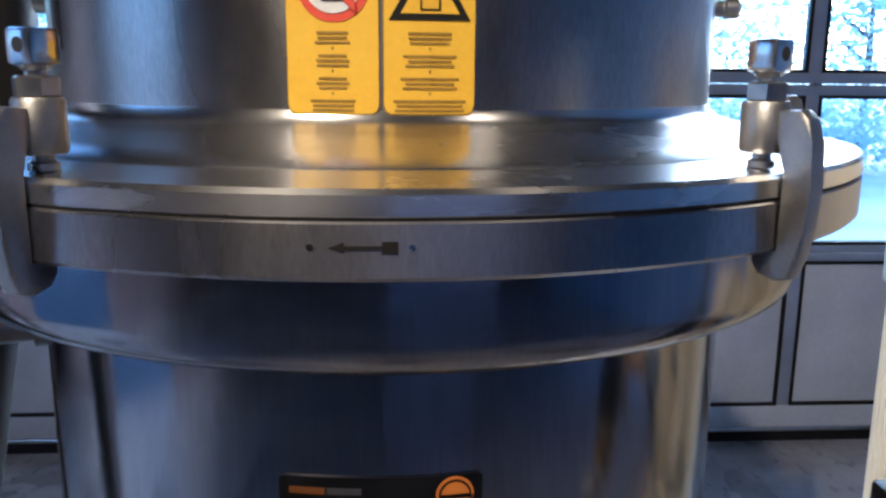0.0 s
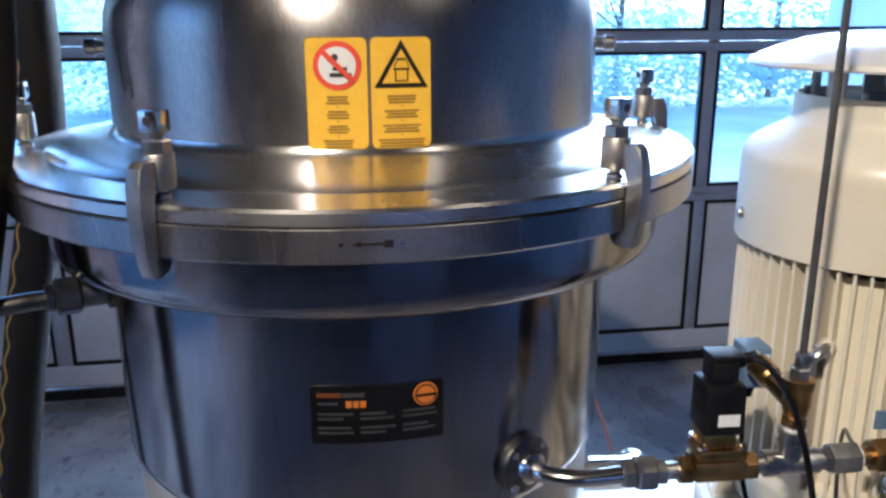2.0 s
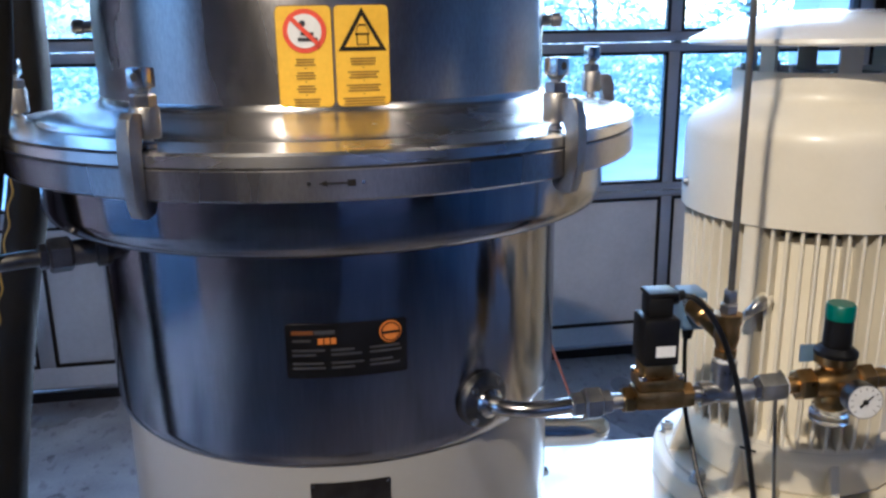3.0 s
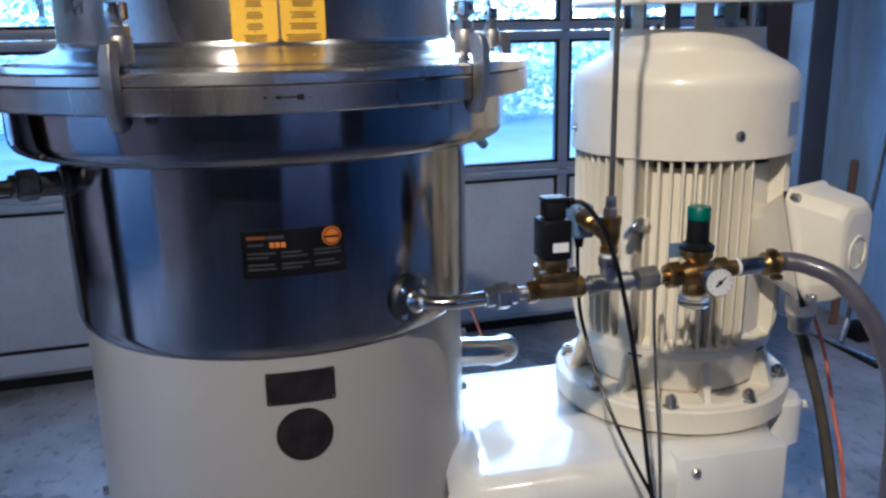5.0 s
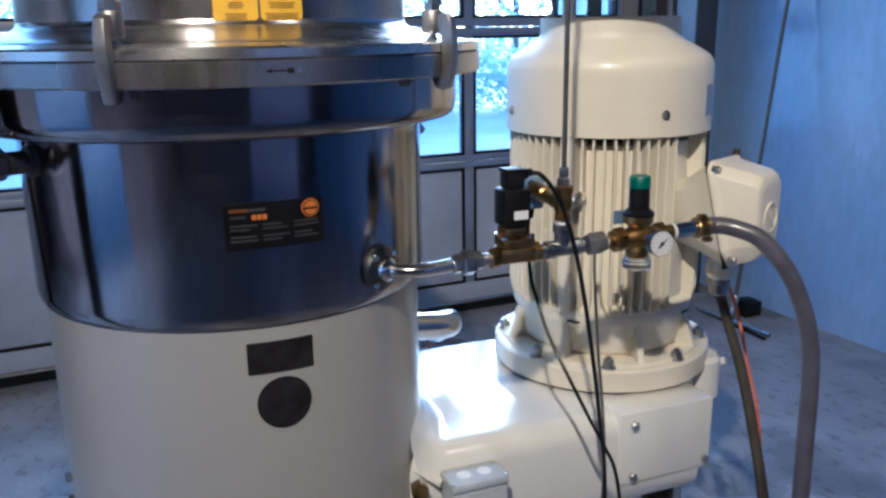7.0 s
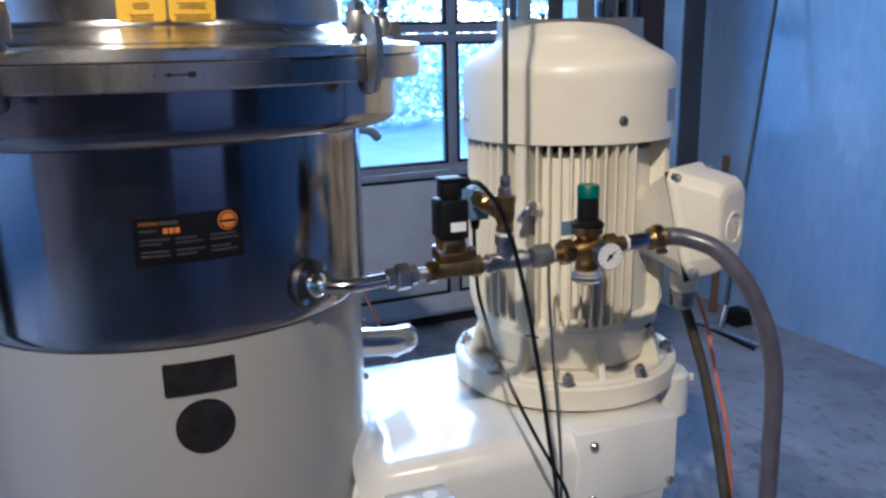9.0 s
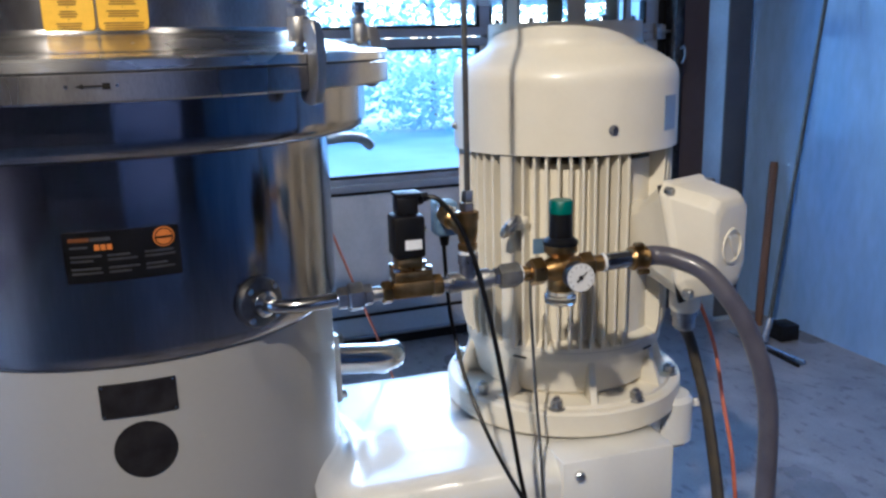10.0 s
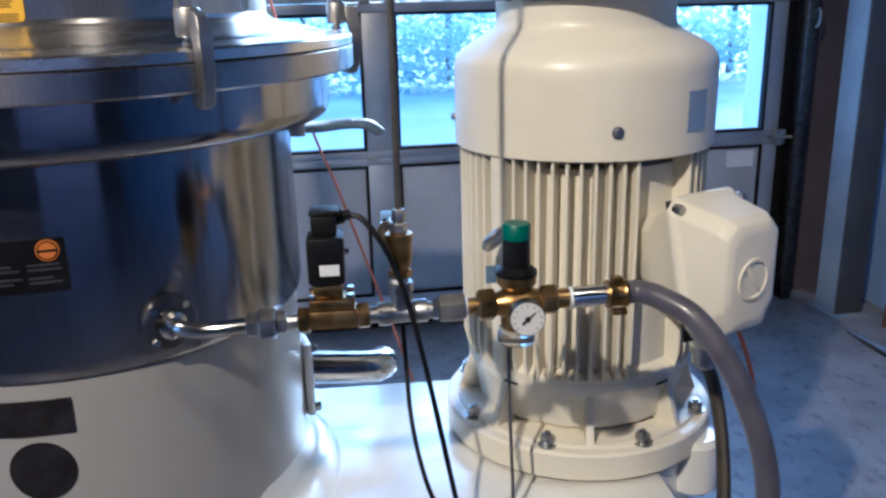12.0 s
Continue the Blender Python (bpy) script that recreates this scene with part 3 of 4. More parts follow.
# warning stickers
for mid, kind in ((-92.9, "ban"), (-81.4, "hazard")):
    st = thing("warning_sticker", pose(CX + 0.3 * math.cos(radians(mid)), CY + 0.3 * math.sin(radians(mid)), 1.381), "yellow warning sticker with a red prohibition ring" if kind == "ban" else "yellow warning sticker with a black triangle", "sticker", "warning stickers")
    part("edge", patch_rect(C, 0.2979, mid, -0.0290, 0.0290, 1.3795, 1.4835, 0.006), BROWNINK, st, "brown printed edge")
    sheet = part("sheet", patch_rect(C, 0.2979, mid, -0.0282, 0.0282, 1.3803, 1.4827, 0.0055, 0.0008), YELLOW, st)
    if kind == "ban":
        part("ring", patch_disc(C, 0.2979, mid, 0.001, 1.4578, 0.0222, 0.0016), RED, sheet, "red ring")
        part("field", patch_disc(C, 0.2979, mid, 0.001, 1.4578, 0.0172, 0.0024), WHITEPRINT, sheet)
        b = patch_rect(C, 0.2979, mid, -0.006, 0.014, 1.4478, 1.4512, lift=0.0032, n_=4)
        b = patch_rect(C, 0.2979, mid, -0.003, 0.010, 1.4535, 1.4565, lift=0.0032, n_=4, bm=b)
        b = patch_disc(C, 0.2979, mid, -0.001, 1.4655, 0.003, 0.0032, b)
        part("pictogram", b, GREYINK, sheet)
        b = patch(C, 0.2979, mid, spread(0.001 - 0.0135, 0.001 + 0.0135, 8), lambda s: 1.4578 - (s - 0.001) - 0.0032, lambda s: 1.4578 - (s - 0.001) + 0.0032, 0.0040)
        part("slash", b, RED, sheet, "red diagonal bar")
    else:
        part("triangle", patch_triangle(C, 0.2979, mid, 0.0, 1.4372, 0.0252, 0.0435, 0.0016), INK, sheet, "black triangle")
        part("triangle_field", patch_triangle(C, 0.2979, mid, 0.0, 1.4412, 0.0180, 0.0310, 0.0024), YELLOW, sheet)
        b = patch_rect(C, 0.2979, mid, -0.0062, 0.0062, 1.4430, 1.4440, lift=0.0032, n_=2)
        b = patch_rect(C, 0.2979, mid, -0.0075, 0.0075, 1.4535, 1.4550, lift=0.0032, n_=2, bm=b)
        for s in (-0.0062, 0.0052):
            b = patch_rect(C, 0.2979, mid, s, s + 0.001, 1.4440, 1.4535, lift=0.0032, n_=1, bm=b)
        for sg in (-1, 1):
            b = patch(C, 0.2979, mid, sorted([sg * 0.0070, sg * 0.0035]), lambda s: 1.4550 + (0.0070 - abs(s)) * 2.3, lambda s: 1.4565 + (0.0070 - abs(s)) * 2.3, 0.0032, 0.0008, b)
        b = patch_rect(C, 0.2979, mid, -0.0035, 0.0035, 1.4625, 1.4640, lift=0.0032, n_=2, bm=b)
        part("pictogram", b, INK, sheet)
    rnd = random.Random(7 if kind == "ban" else 9)
    for g in range(4):
        for k in range(3):
            z = 1.4300 - g * 0.0137 - k * 0.0029
            w = (0.0105 if kind == "ban" else 0.0155) + (0.004 if g == 3 else 0) + rnd.uniform(-0.0022, 0.0015)
            if kind == "hazard":
                w += 0.0015 * (g - 1)
            part("text_bar", patch_rect(C, 0.2979, mid, -w, w, z - 0.0014, z, lift=0.0016, n_=3), BROWNINK, sheet)
        if g < 3:
            part("text_dot", patch_disc(C, 0.2979, mid, 0.0, 1.4300 - g * 0.0137 - 0.0098, 0.0007, 0.0016), BROWNINK, sheet)

# nameplates
np1 = thing("nameplate", pose(CX, CY - 0.32, 1.08), "black company nameplate with orange emblem on the drum", "nameplate")
MID = -87.4
plate = part("plate", patch_rect(C, 0.319, MID, -0.0680, 0.0680, 1.0805, 1.1445, 0.003, thick=0.0015), PLATEBLK, np1)
b = patch_disc(C, 0.319, MID, 0.0490, 1.1305, 0.0128, 0.0015)
part("emblem", b, ORANGEINK, plate, "orange round emblem")
part("emblem_ring", patch_disc(C, 0.319, MID, 0.0490, 1.1305, 0.0110, 0.0023), PLATEBLK, plate)
part("emblem_core", patch_disc(C, 0.319, MID, 0.0490, 1.1305, 0.0095, 0.0031), ORANGEINK, plate)
part("emblem_bar", patch_rect(C, 0.319, MID, 0.0385, 0.0595, 1.1293, 1.1317, lift=0.0039, n_=3), PLATEBLK, plate)
for k in range(3):
    part("orange_square", patch_rect(C, 0.319, MID, -0.032 + 0.0072 * k, -0.0262 + 0.0072 * k, 1.1210, 1.1280, lift=0.0015, n_=2), ORANGEINK, plate, "orange square")
part("logo_bar", patch_rect(C, 0.319, MID, -0.0610, -0.0370, 1.1325, 1.1370, lift=0.0015, n_=3), surface("dim_orange_print", (0.12, 0.04, 0.005), (0.16, 0.055, 0.008), (0.4, 0.5)), plate)
part("logo_bar", patch_rect(C, 0.319, MID, -0.0360, -0.0130, 1.1325, 1.1370, lift=0.0015, n_=3), GREYINK, plate)
part("logo_bar", patch_rect(C, 0.319, MID, -0.0600, -0.0400, 1.1240, 1.1265, lift=0.0015, n_=3), GREYINK, plate)
for row, z in enumerate((1.1140, 1.1085, 1.0985, 1.0930)):
    for k in range(3):
        s = -0.061 + 0.043 * k
        w = (0.036, 0.026, 0.034)[(k + row) % 3]
        part("text_bar", patch_rect(C, 0.319, MID, s, s + w, z - 0.0015, z + 0.001, lift=0.0015, n_=3), GREYINK, plate)

np2 = thing("rating_plate", pose(CX, CY - 0.31, 0.894), "dark blank rating plate riveted to the white base", "nameplate")
plate2 = part("plate", patch_rect(C, 0.309, -88.0, -0.0475, 0.0475, 0.8945, 0.9415, 0.002, thick=0.0015), PLATEDK, np2)
for s in (-0.044, 0.044):
    for z in (0.898, 0.938):
        part("rivet", patch_disc(C, 0.309, -88.0, s, z, 0.0018, 0.0015), CHROME, plate2)
np3 = thing("round_plate", pose(CX, CY - 0.31, 0.806), "dark round plate on the white base", "nameplate")
part("disc", patch_disc(C, 0.309, -87.7, 0.0, 0.8455, 0.0400), PLATEDK, np3)
part("disc_rim", lathe([(0.0395, -0.0006), (0.0412, -0.0006), (0.0412, 0.0012), (0.0395, 0.0012)], 40, closed=True), WHITE, np3)
rim = np3.children[-1]
for v in rim.data.vertices:
    a = radians(-87.7) + v.co.x / 0.309
    r = 0.309 + v.co.z
    v.co = (CX + r * math.cos(a), CY + r * math.sin(a), 0.8455 + v.co.y)
rim.data.transform(POSE[np3].inverted())


# ---- clamps round the rim ----
def clamp_thing():
    th = thing("rim_clamp", pose(CX, CY, 1.27, 0, 0, -114.5), "cast steel C-clamp with a screw gripping the lid rim", "clamp", "clamps round the lid")
    z = 1.27
    outline = [(0.414, 1.3665), (0.414, 1.386), (0.428, 1.387), (0.434, 1.382), (0.4370, 1.368), (0.4385, 1.345), (0.4370, 1.318), (0.434, 1.298), (0.430, 1.287), (0.420, 1.284), (0.409, 1.287), (0.404, 1.294),
               (0.404, 1.3005), (0.4235, 1.3005), (0.4235, 1.352)]
    part("clamp_body", prism([(r, q - z) for r, q in outline], -0.0072, 0.0072, 0.0025), CAST, th, local=True)
    part("boss", lathe([(0, 1.3605 - z), (0.0130, 1.3605 - z), (0.0142, 1.363 - z), (0.0142, 1.389 - z), (0.0130, 1.391 - z), (0, 1.391 - z)], 24, (0.402, 0)), CAST, th, local=True)
    part("screw", turned((0.402, 0, 1.3515 - z), (0.402, 0, 1.417 - z), [(0, 0.0085), (0.06, 0.0085), (0.08, 0.0058), (1, 0.0058)], 12), GALV, th, local=True)
    part("lock_nut", hexagon((0.402, 0, 1.3905 - z), (0.402, 0, 1.4025 - z), 0.0128), GALV, th, local=True)
    b = turned((0.402, 0, 1.4050 - z), (0.402, 0, 1.4080 - z), [(0, 0.007), (1, 0.0095)], 16)
    b = box(0.402 - 0.0098, 0.402 + 0.0098, -0.0098, 0.0098, 1.408 - z, 1.4275 - z, 0.0022, bm=b)
    part("screw_head", b, CHROME, th, local=True)
    # The hole is a solid plug, its inner shade given by dark colour.
    part("cross_hole", turned((0.402 - 0.0101, 0, 1.4185 - z), (0.402 + 0.0101, 0, 1.4185 - z), [(0, 0.0042), (1, 0.0042)], 14), DARKGAP, th, "dark plug for the shade of the cross hole", local=True)
    return th


clamp = clamp_thing()
for k, az in enumerate((-52, 9, 68, 128, 188)):
    copy_thing(clamp, pose(CX, CY, 1.27, 0, 0, az))

# ---- water line: elbow, union, solenoid valve, tee, regulator, hose ----
inlet = thing("drum_inlet", pose(0.120, 0.554, 1.018), "stainless inlet elbow with bolted rosette on the drum", "pipe")
d = Vector((0.545, -0.838, 0.0))
o = Vector((CX, CY, 1.018)) + d * 0.3165
side = Vector((0.838, 0.545, 0))
part("rosette", turned(o, o + d * 0.014, [(0, 0.036), (0.5, 0.036), (0.8, 0.034), (1, 0.029)], 32), DARKSTEEL, inlet)
part("collar", turned(o + d * 0.012, o + d * 0.026, [(0, 0.020), (0.7, 0.018), (1, 0.0125)], 24), STEEL_PIPE, inlet)
for k in range(4):
    a = radians(45 + 90 * k)
    q = o + side * (0.029 * math.cos(a)) + Vector((0, 0, 0.029 * math.sin(a)))
    part("bolt", hexagon(q + d * 0.008, q + d * 0.0165, 0.0055), CHROME, inlet)
q = o + d * 0.02
part("pipe", tube([q, q + d * 0.016 + Vector((0.003, 0, 0)), (0.165, 0.516, 1.0185), (0.190, 0.5125, 1.020), (0.225, 0.5125, 1.0225)], 0.0100, 20), STEEL_PIPE, inlet)

LINE = [Vector((0.222, 0.5125, 1.0225)), Vector((0.70, 0.5115, 1.036))]


def along(x, dz=0.0, dy=0.0):
    a, e = LINE
    return a + (e - a) * ((x - a.x) / (e.x - a.x)) + Vector((0, dy, dz))


union = thing("pipe_union", pose(*along(0.24)), "stainless steel hexagon pipe union", "fitting")
part("nut", hexagon(along(0.222), along(0.236), 0.0155), GALV, union)
part("large_nut", hexagon(along(0.2365), along(0.2580), 0.0205), GALV, union)
part("sleeve", hexagon(along(0.2585), along(0.2700), 0.0150), GALV, union)
part("nipple", tube([along(0.268), along(0.292)], 0.0098, 16, rounded=False), GALV, union)

valve = thing("solenoid_valve", pose(*along(0.325)), "brass solenoid valve with black coil and plug", "valve")
b = box(0.296, 0.356, 0.495, 0.530, 1.016, 1.041, 0.005)
part("valve_body", b, BRASS, valve)
part("bonnet", box(0.299, 0.353, 0.494, 0.531, 1.0415, 1.055, 0.003), BRASS, valve)
part("port", hexagon(along(0.284), along(0.298), 0.0165), BRASS, valve)
part("port", hexagon(along(0.354), along(0.370), 0.0165), BRASS, valve)
for sx in (0.3035, 0.3485):
    for sy in (0.4985, 0.5265):
        part("bolt", hexagon((sx, sy, 1.0545), (sx, sy, 1.0605), 0.0052), CHROME, valve)
part("coil_base", box(0.304, 0.340, 0.497, 0.531, 1.0555, 1.0735, 0.003), BRASS, valve)
part("coil", box(0.3005, 0.3435, 0.491, 0.535, 1.0740, 1.1315, 0.004), BLACK, valve, "black coil housing")
part("coil_label", box(0.3145, 0.3375, 0.4895, 0.4909, 1.0865, 1.0995), WHITEPL, valve, "pale blue-white label")
part("plug", box(0.3070, 0.3365, 0.498, 0.528, 1.132, 1.1565, 0.003), BLACK, valve, "black cable plug")
part("plug_cap", box(0.3055, 0.3410, 0.4965, 0.5295, 1.1566, 1.1620, 0.002), BLACK, valve)
part("plug_screw", turned((0.3435, 0.512, 1.109), (0.3495, 0.512, 1.109), [(0, 0.0035), (1, 0.0035)], 10), CHROME, valve)
part("gland", turned((0.335, 0.514, 1.150), (0.354, 0.514, 1.154), [(0, 0.009), (0.5, 0.009), (0.6, 0.007), (1, 0.006)], 14), BLACK, valve)

tee = thing("pipe_tee", pose(*along(0.41)), "galvanised tee with brass stop valve and thin riser", "fitting")
part("run", turned(along(0.370), along(0.446), [(0, 0.0105), (0.12, 0.0105), (0.13, 0.0145), (0.30, 0.0145), (0.34, 0.0130), (0.7, 0.0130), (0.74, 0.0145), (0.92, 0.0145), (0.93, 0.011), (1, 0.011)], 20), GALV, tee)
bx = along(0.409).x
part("branch", turned((bx, 0.512, 1.034), (bx, 0.512, 1.068), [(0, 0.0125), (0.55, 0.0125), (0.6, 0.0148), (1, 0.0148)], 20), GALV, tee)
part("tape", turned((bx, 0.512, 1.0682), (bx, 0.512, 1.0735), [(0, 0.0105), (1, 0.0098)], 16), WHITEPL, tee, "white sealing tape")
b = hexagon((bx, 0.512, 1.0735), (bx, 0.512, 1.0835), 0.0145)
part("brass_nipple", b, BRASS, tee)
part("stop_valve", turned((bx, 0.512, 1.0835), (bx, 0.512, 1.129), [(0, 0.0105), (0.08, 0.0125), (0.35, 0.0150), (0.7, 0.0150), (0.75, 0.0165), (0.98, 0.0165), (1, 0.012)], 20), BRASS, tee)
part("side_outlet", turned((bx, 0.512, 1.096), (bx - 0.010, 0.585, 1.112), [(0, 0.011), (0.6, 0.011), (0.65, 0.014), (1, 0.014)], 18), BRASS, tee)
part("reducer", hexagon((bx, 0.512, 1.129), (bx, 0.512, 1.141), 0.0110), GALV, tee)
part("compression_nut", hexagon((bx + 0.001, 0.512, 1.1415), (bx + 0.001, 0.512, 1.1575), 0.0085), GALV, tee)
part("riser", tube([(bx + 0.001, 0.512, 1.155), (bx + 0.002, 0.514, 1.60), (bx + 0.003, 0.516, 2.2)], 0.0040, 10, rounded=False), CAPILL, tee, "thin grey riser tube")
switch = thing("pressure_switch", pose(0.405, 0.61, 1.074), "blue-grey pressure switch plugged to the stop valve", "switch")
part("stem", turned((bx - 0.010, 0.585, 1.112), (bx - 0.010, 0.598, 1.115), [(0, 0.011), (1, 0.011)], 14), CHROME, switch)
part("housing", box(0.390, 0.423, 0.598, 0.636, 1.074, 1.126, 0.004), BLUEPL, switch)
part("label", box(0.394, 0.419, 0.5964, 0.5978, 1.096, 1.118), WHITEPL, switch, "pale label")
part("gland", turned((0.407, 0.62, 1.056), (0.407, 0.62, 1.0745), [(0, 0.006), (0.6, 0.008), (1, 0.008)], 14), BLACK, switch)

adapter = thing("pipe_adapter", pose(*along(0.46)), "large grey hexagon adapter", "fitting")
part("nut", hexagon(along(0.446), along(0.4540), 0.0135), GALV, adapter)
part("hex_body", hexagon(along(0.4545), along(0.4865), 0.0185), surface("grey_cast_iron", (0.20, 0.20, 0.20), (0.28, 0.28, 0.27), (0.4, 0.55), 0.8, 40.0), adapter)

reg = thing("pressure_regulator", pose(*along(0.55)), "brass pressure regulator with black bonnet and green cap", "regulator")
RX, RY = 0.551, 0.513
part("tape", turned(along(0.4865), along(0.4895), [(0, 0.012), (1, 0.012)], 16), WHITEPL, reg)
part("inlet_tail", turned(along(0.4895), along(0.505), [(0, 0.0105), (1, 0.0105)], 18), BRASS, reg)
part("inlet_nut", hexagon(along(0.502), along(0.524), 0.0205), BRASS, reg)
b = turned(along(0.522), along(0.582), [(0, 0.013), (0.2, 0.0175), (0.5, 0.0215), (0.8, 0.0175), (1, 0.013)], 24)
b = lathe([(0, 0.998), (0.0175, 0.998), (0.019, 1.003), (0.019, 1.012), (0.016, 1.018), (0.016, 1.05), (0.021, 1.054), (0.0245, 1.058), (0.0245, 1.068), (0.0, 1.068)], 28, (RX, RY), bm=b)
part("regulator_body", b, BRASS, reg)
part("strainer_cup", lathe([(0, 0.977), (0.017, 0.977), (0.0235, 0.981), (0.0235, 0.992), (0.021, 0.994), (0.021, 0.9985), (0, 0.9985)], 28, (RX, RY)), CLEAR, reg, "clear plastic cup")
part("skirt", lathe([(0, 1.0682), (0.0255, 1.0682), (0.0255, 1.073), (0.0185, 1.079), (0, 1.079)], 28, (RX, RY)), BLACK, reg)
part("bonnet", lathe([(0, 1.079), (0.0172, 1.079), (0.0165, 1.114), (0, 1.114)], 28, (RX, RY)), BLACK, reg, "black plastic bonnet")
b = lathe([(0, 1.1142), (0.0172, 1.1142), (0.0172, 1.1305), (0.0155, 1.133), (0, 1.133)], 28, (RX, RY))
part("green_cap", b, GREEN, reg, "green plastic cap")
part("outlet_nut", hexagon(along(0.580), along(0.601), 0.0195), BRASS, reg)
part("outlet_tail", turned(along(0.601), along(0.616), [(0, 0.0125), (1, 0.0125)], 18), BRASS, reg)
part("side_label", box(0.516, 0.535, 0.530, 0.5335, 1.052, 1.074), BLUEPL, reg, "small blue tag")

gauge = thing("pressure_gauge", pose(0.552, 0.45, 1.032), "small round white pressure gauge in a dark steel case", "gauge")
gd = Vector((-0.08, -0.99, 0.05)).normalized()
gc = Vector((0.554, 0.470, 1.033))
part("stem", turned((RX, RY, 1.033), gc, [(0, 0.007), (1, 0.007)], 12), BRASS, gauge)
part("case", turned(gc, gc + gd * 0.022, [(0, 0.012), (0.1, 0.0200), (0.8, 0.0205), (0.82, 0.0212), (1, 0.0208)], 36), DARKSTEEL, gauge)
part("dial", turned(gc + gd * 0.0220, gc + gd * 0.0226, [(0, 0.0200), (1, 0.0198)], 36), DIAL, gauge, "white dial")
gs = gd.cross(Vector((0, 0, 1))).normalized()
gu = gs.cross(gd)
gq = gc + gd * 0.0232
dial = gauge.children[-1]
part("needle", tube([gq + gs * 0.006 - gu * 0.006, gq - gs * 0.009 + gu * 0.008], [0.0016, 0.0006], 6, rounded=False), INK, dial, "black needle")
part("hub", turned(gq - gd * 0.0004, gq + gd * 0.0012, [(0, 0.0034), (1, 0.003)], 14), INK, dial)
for k in range(11):
    a = radians(-45 + 27 * k)
    v = gs * math.cos(a) + gu * math.sin(a)
    part("tick", tube([gq + v * 0.0145 - gd * 0.0004, gq + v * 0.0178 - gd * 0.0004], 0.0004, 5, rounded=False), INK, dial)

hose = thing("water_hose", pose(0.84, 0.40, 0.0), "grey reinforced rubber hose hanging from the regulator", "hose")
part("nipple", turned(along(0.616), along(0.668), [(0, 0.0115), (0.02, 0.0135), (0.6, 0.0135), (1, 0.0125)], 20), CHROME, hose, "bright steel nipple")
part("tape", turned(along(0.6165), along(0.6205), [(0, 0.0142), (1, 0.0142)], 18), WHITEPL, hose)
b = turned(along(0.664), along(0.690), [(0, 0.0172), (0.1, 0.0185), (0.25, 0.0165), (0.7, 0.0165), (0.88, 0.0185), (1, 0.0172)], 22)
b = box(0.668, 0.686, 0.4900, 0.5000, 1.014, 1.022, 0.002, bm=b)
b = box(0.670, 0.684, 0.5050, 0.5180, 1.050, 1.058, 0.002, bm=b)
part("clamp_ring", b, BRASS, hose, "brass hose clamp")
part("tubing", tube([along(0.684), along(0.705), (0.727, 0.490, 1.034), (0.758, 0.458, 1.018), (0.790, 0.430, 0.972), (0.816, 0.416, 0.915), (0.837, 0.410, 0.85), (0.847, 0.408, 0.78), (0.850, 0.407, 0.65), (0.848, 0.40, 0.45), (0.845, 0.39, 0.28), (0.86, 0.37, 0.12), (0.92, 0.31, 0.03), (1.05, 0.20, 0.016), (1.3, 0.0, 0.015)], 0.0148, 18), HOSE, hose)

for name, pts, r, mat, lab in (
    ("valve_cable", [(0.351, 0.513, 1.1535), (0.368, 0.506, 1.148), (0.390, 0.497, 1.118), (0.406, 0.494, 1.08), (0.419, 0.490, 1.035), (0.437, 0.486, 0.95), (0.460, 0.485, 0.82), (0.476, 0.490, 0.73), (0.495, 0.50, 0.64), (0.515, 0.52, 0.50), (0.53, 0.53, 0.30), (0.55, 0.50, 0.10), (0.60, 0.45, 0.008), (0.8, 0.3, 0.006)], 0.0036, CABLE, "black cable hanging from the solenoid valve"),
    ("switch_cable", [(0.407, 0.625, 1.062), (0.411, 0.632, 1.02), (0.415, 0.629, 0.95), (0.416, 0.60, 0.905), (0.417, 0.568, 0.865), (0.423, 0.53, 0.825), (0.434, 0.502, 0.785), (0.455, 0.488, 0.735), (0.480, 0.482, 0.685), (0.51, 0.485, 0.62), (0.54, 0.50, 0.48), (0.56, 0.50, 0.25), (0.58, 0.47, 0.05), (0.64, 0.45, 0.007), (0.82, 0.33, 0.006)], 0.0032, CABLE, "black cable hanging from the pressure switch"),
    ("capillary", [(0.502, 0.522, 1.016), (0.535, 0.600, 1.000), (0.562, 0.655, 0.982), (0.568, 0.669, 0.955), (0.568, 0.667, 0.92), (0.568, 0.656, 0.84), (0.568, 0.642, 0.76), (0.568, 0.627, 0.69), (0.566, 0.608, 0.58), (0.56, 0.60, 0.45), (0.55, 0.56, 0.22), (0.56, 0.50, 0.05), (0.60, 0.47, 0.006)], 0.0026, CAPILL, "thin grey capillary line hanging down"),
):
    th = thing(name, pose(*pts[-1][:2], 0), lab, "cable")
    part("strand", tube(pts, r, 8), mat, th)

# ---- gearbox beam between drum and motor ----
beam = thing("gearbox_housing", pose(0.55, 0.85, 0.44), "white painted gearbox beam joining drum base and motor", "gearbox")
R0 = 0.045
prof = [(0.645, 0.45), (0.628, 0.47), (0.622, 0.50), (0.622, 0.606)] + [(0.622 + R0 * (1 - math.cos(radians(a))), 0.606 + R0 * math.sin(radians(a))) for a in (15, 30, 45, 60, 75, 90)] + [(1.085, 0.651), (1.105, 0.644), (1.112, 0.62), (1.112, 0.47), (1.09, 0.45)]
b = prism([(y, z) for y, z in prof], -0.80, -0.06, 0.0)
b.transform(Matrix(((0, -1, 0, 0), (1, 0, 0, 0), (0, 0, 1, 0), (0, 0, 0, 1))))
part("beam", b, WHITE, beam)
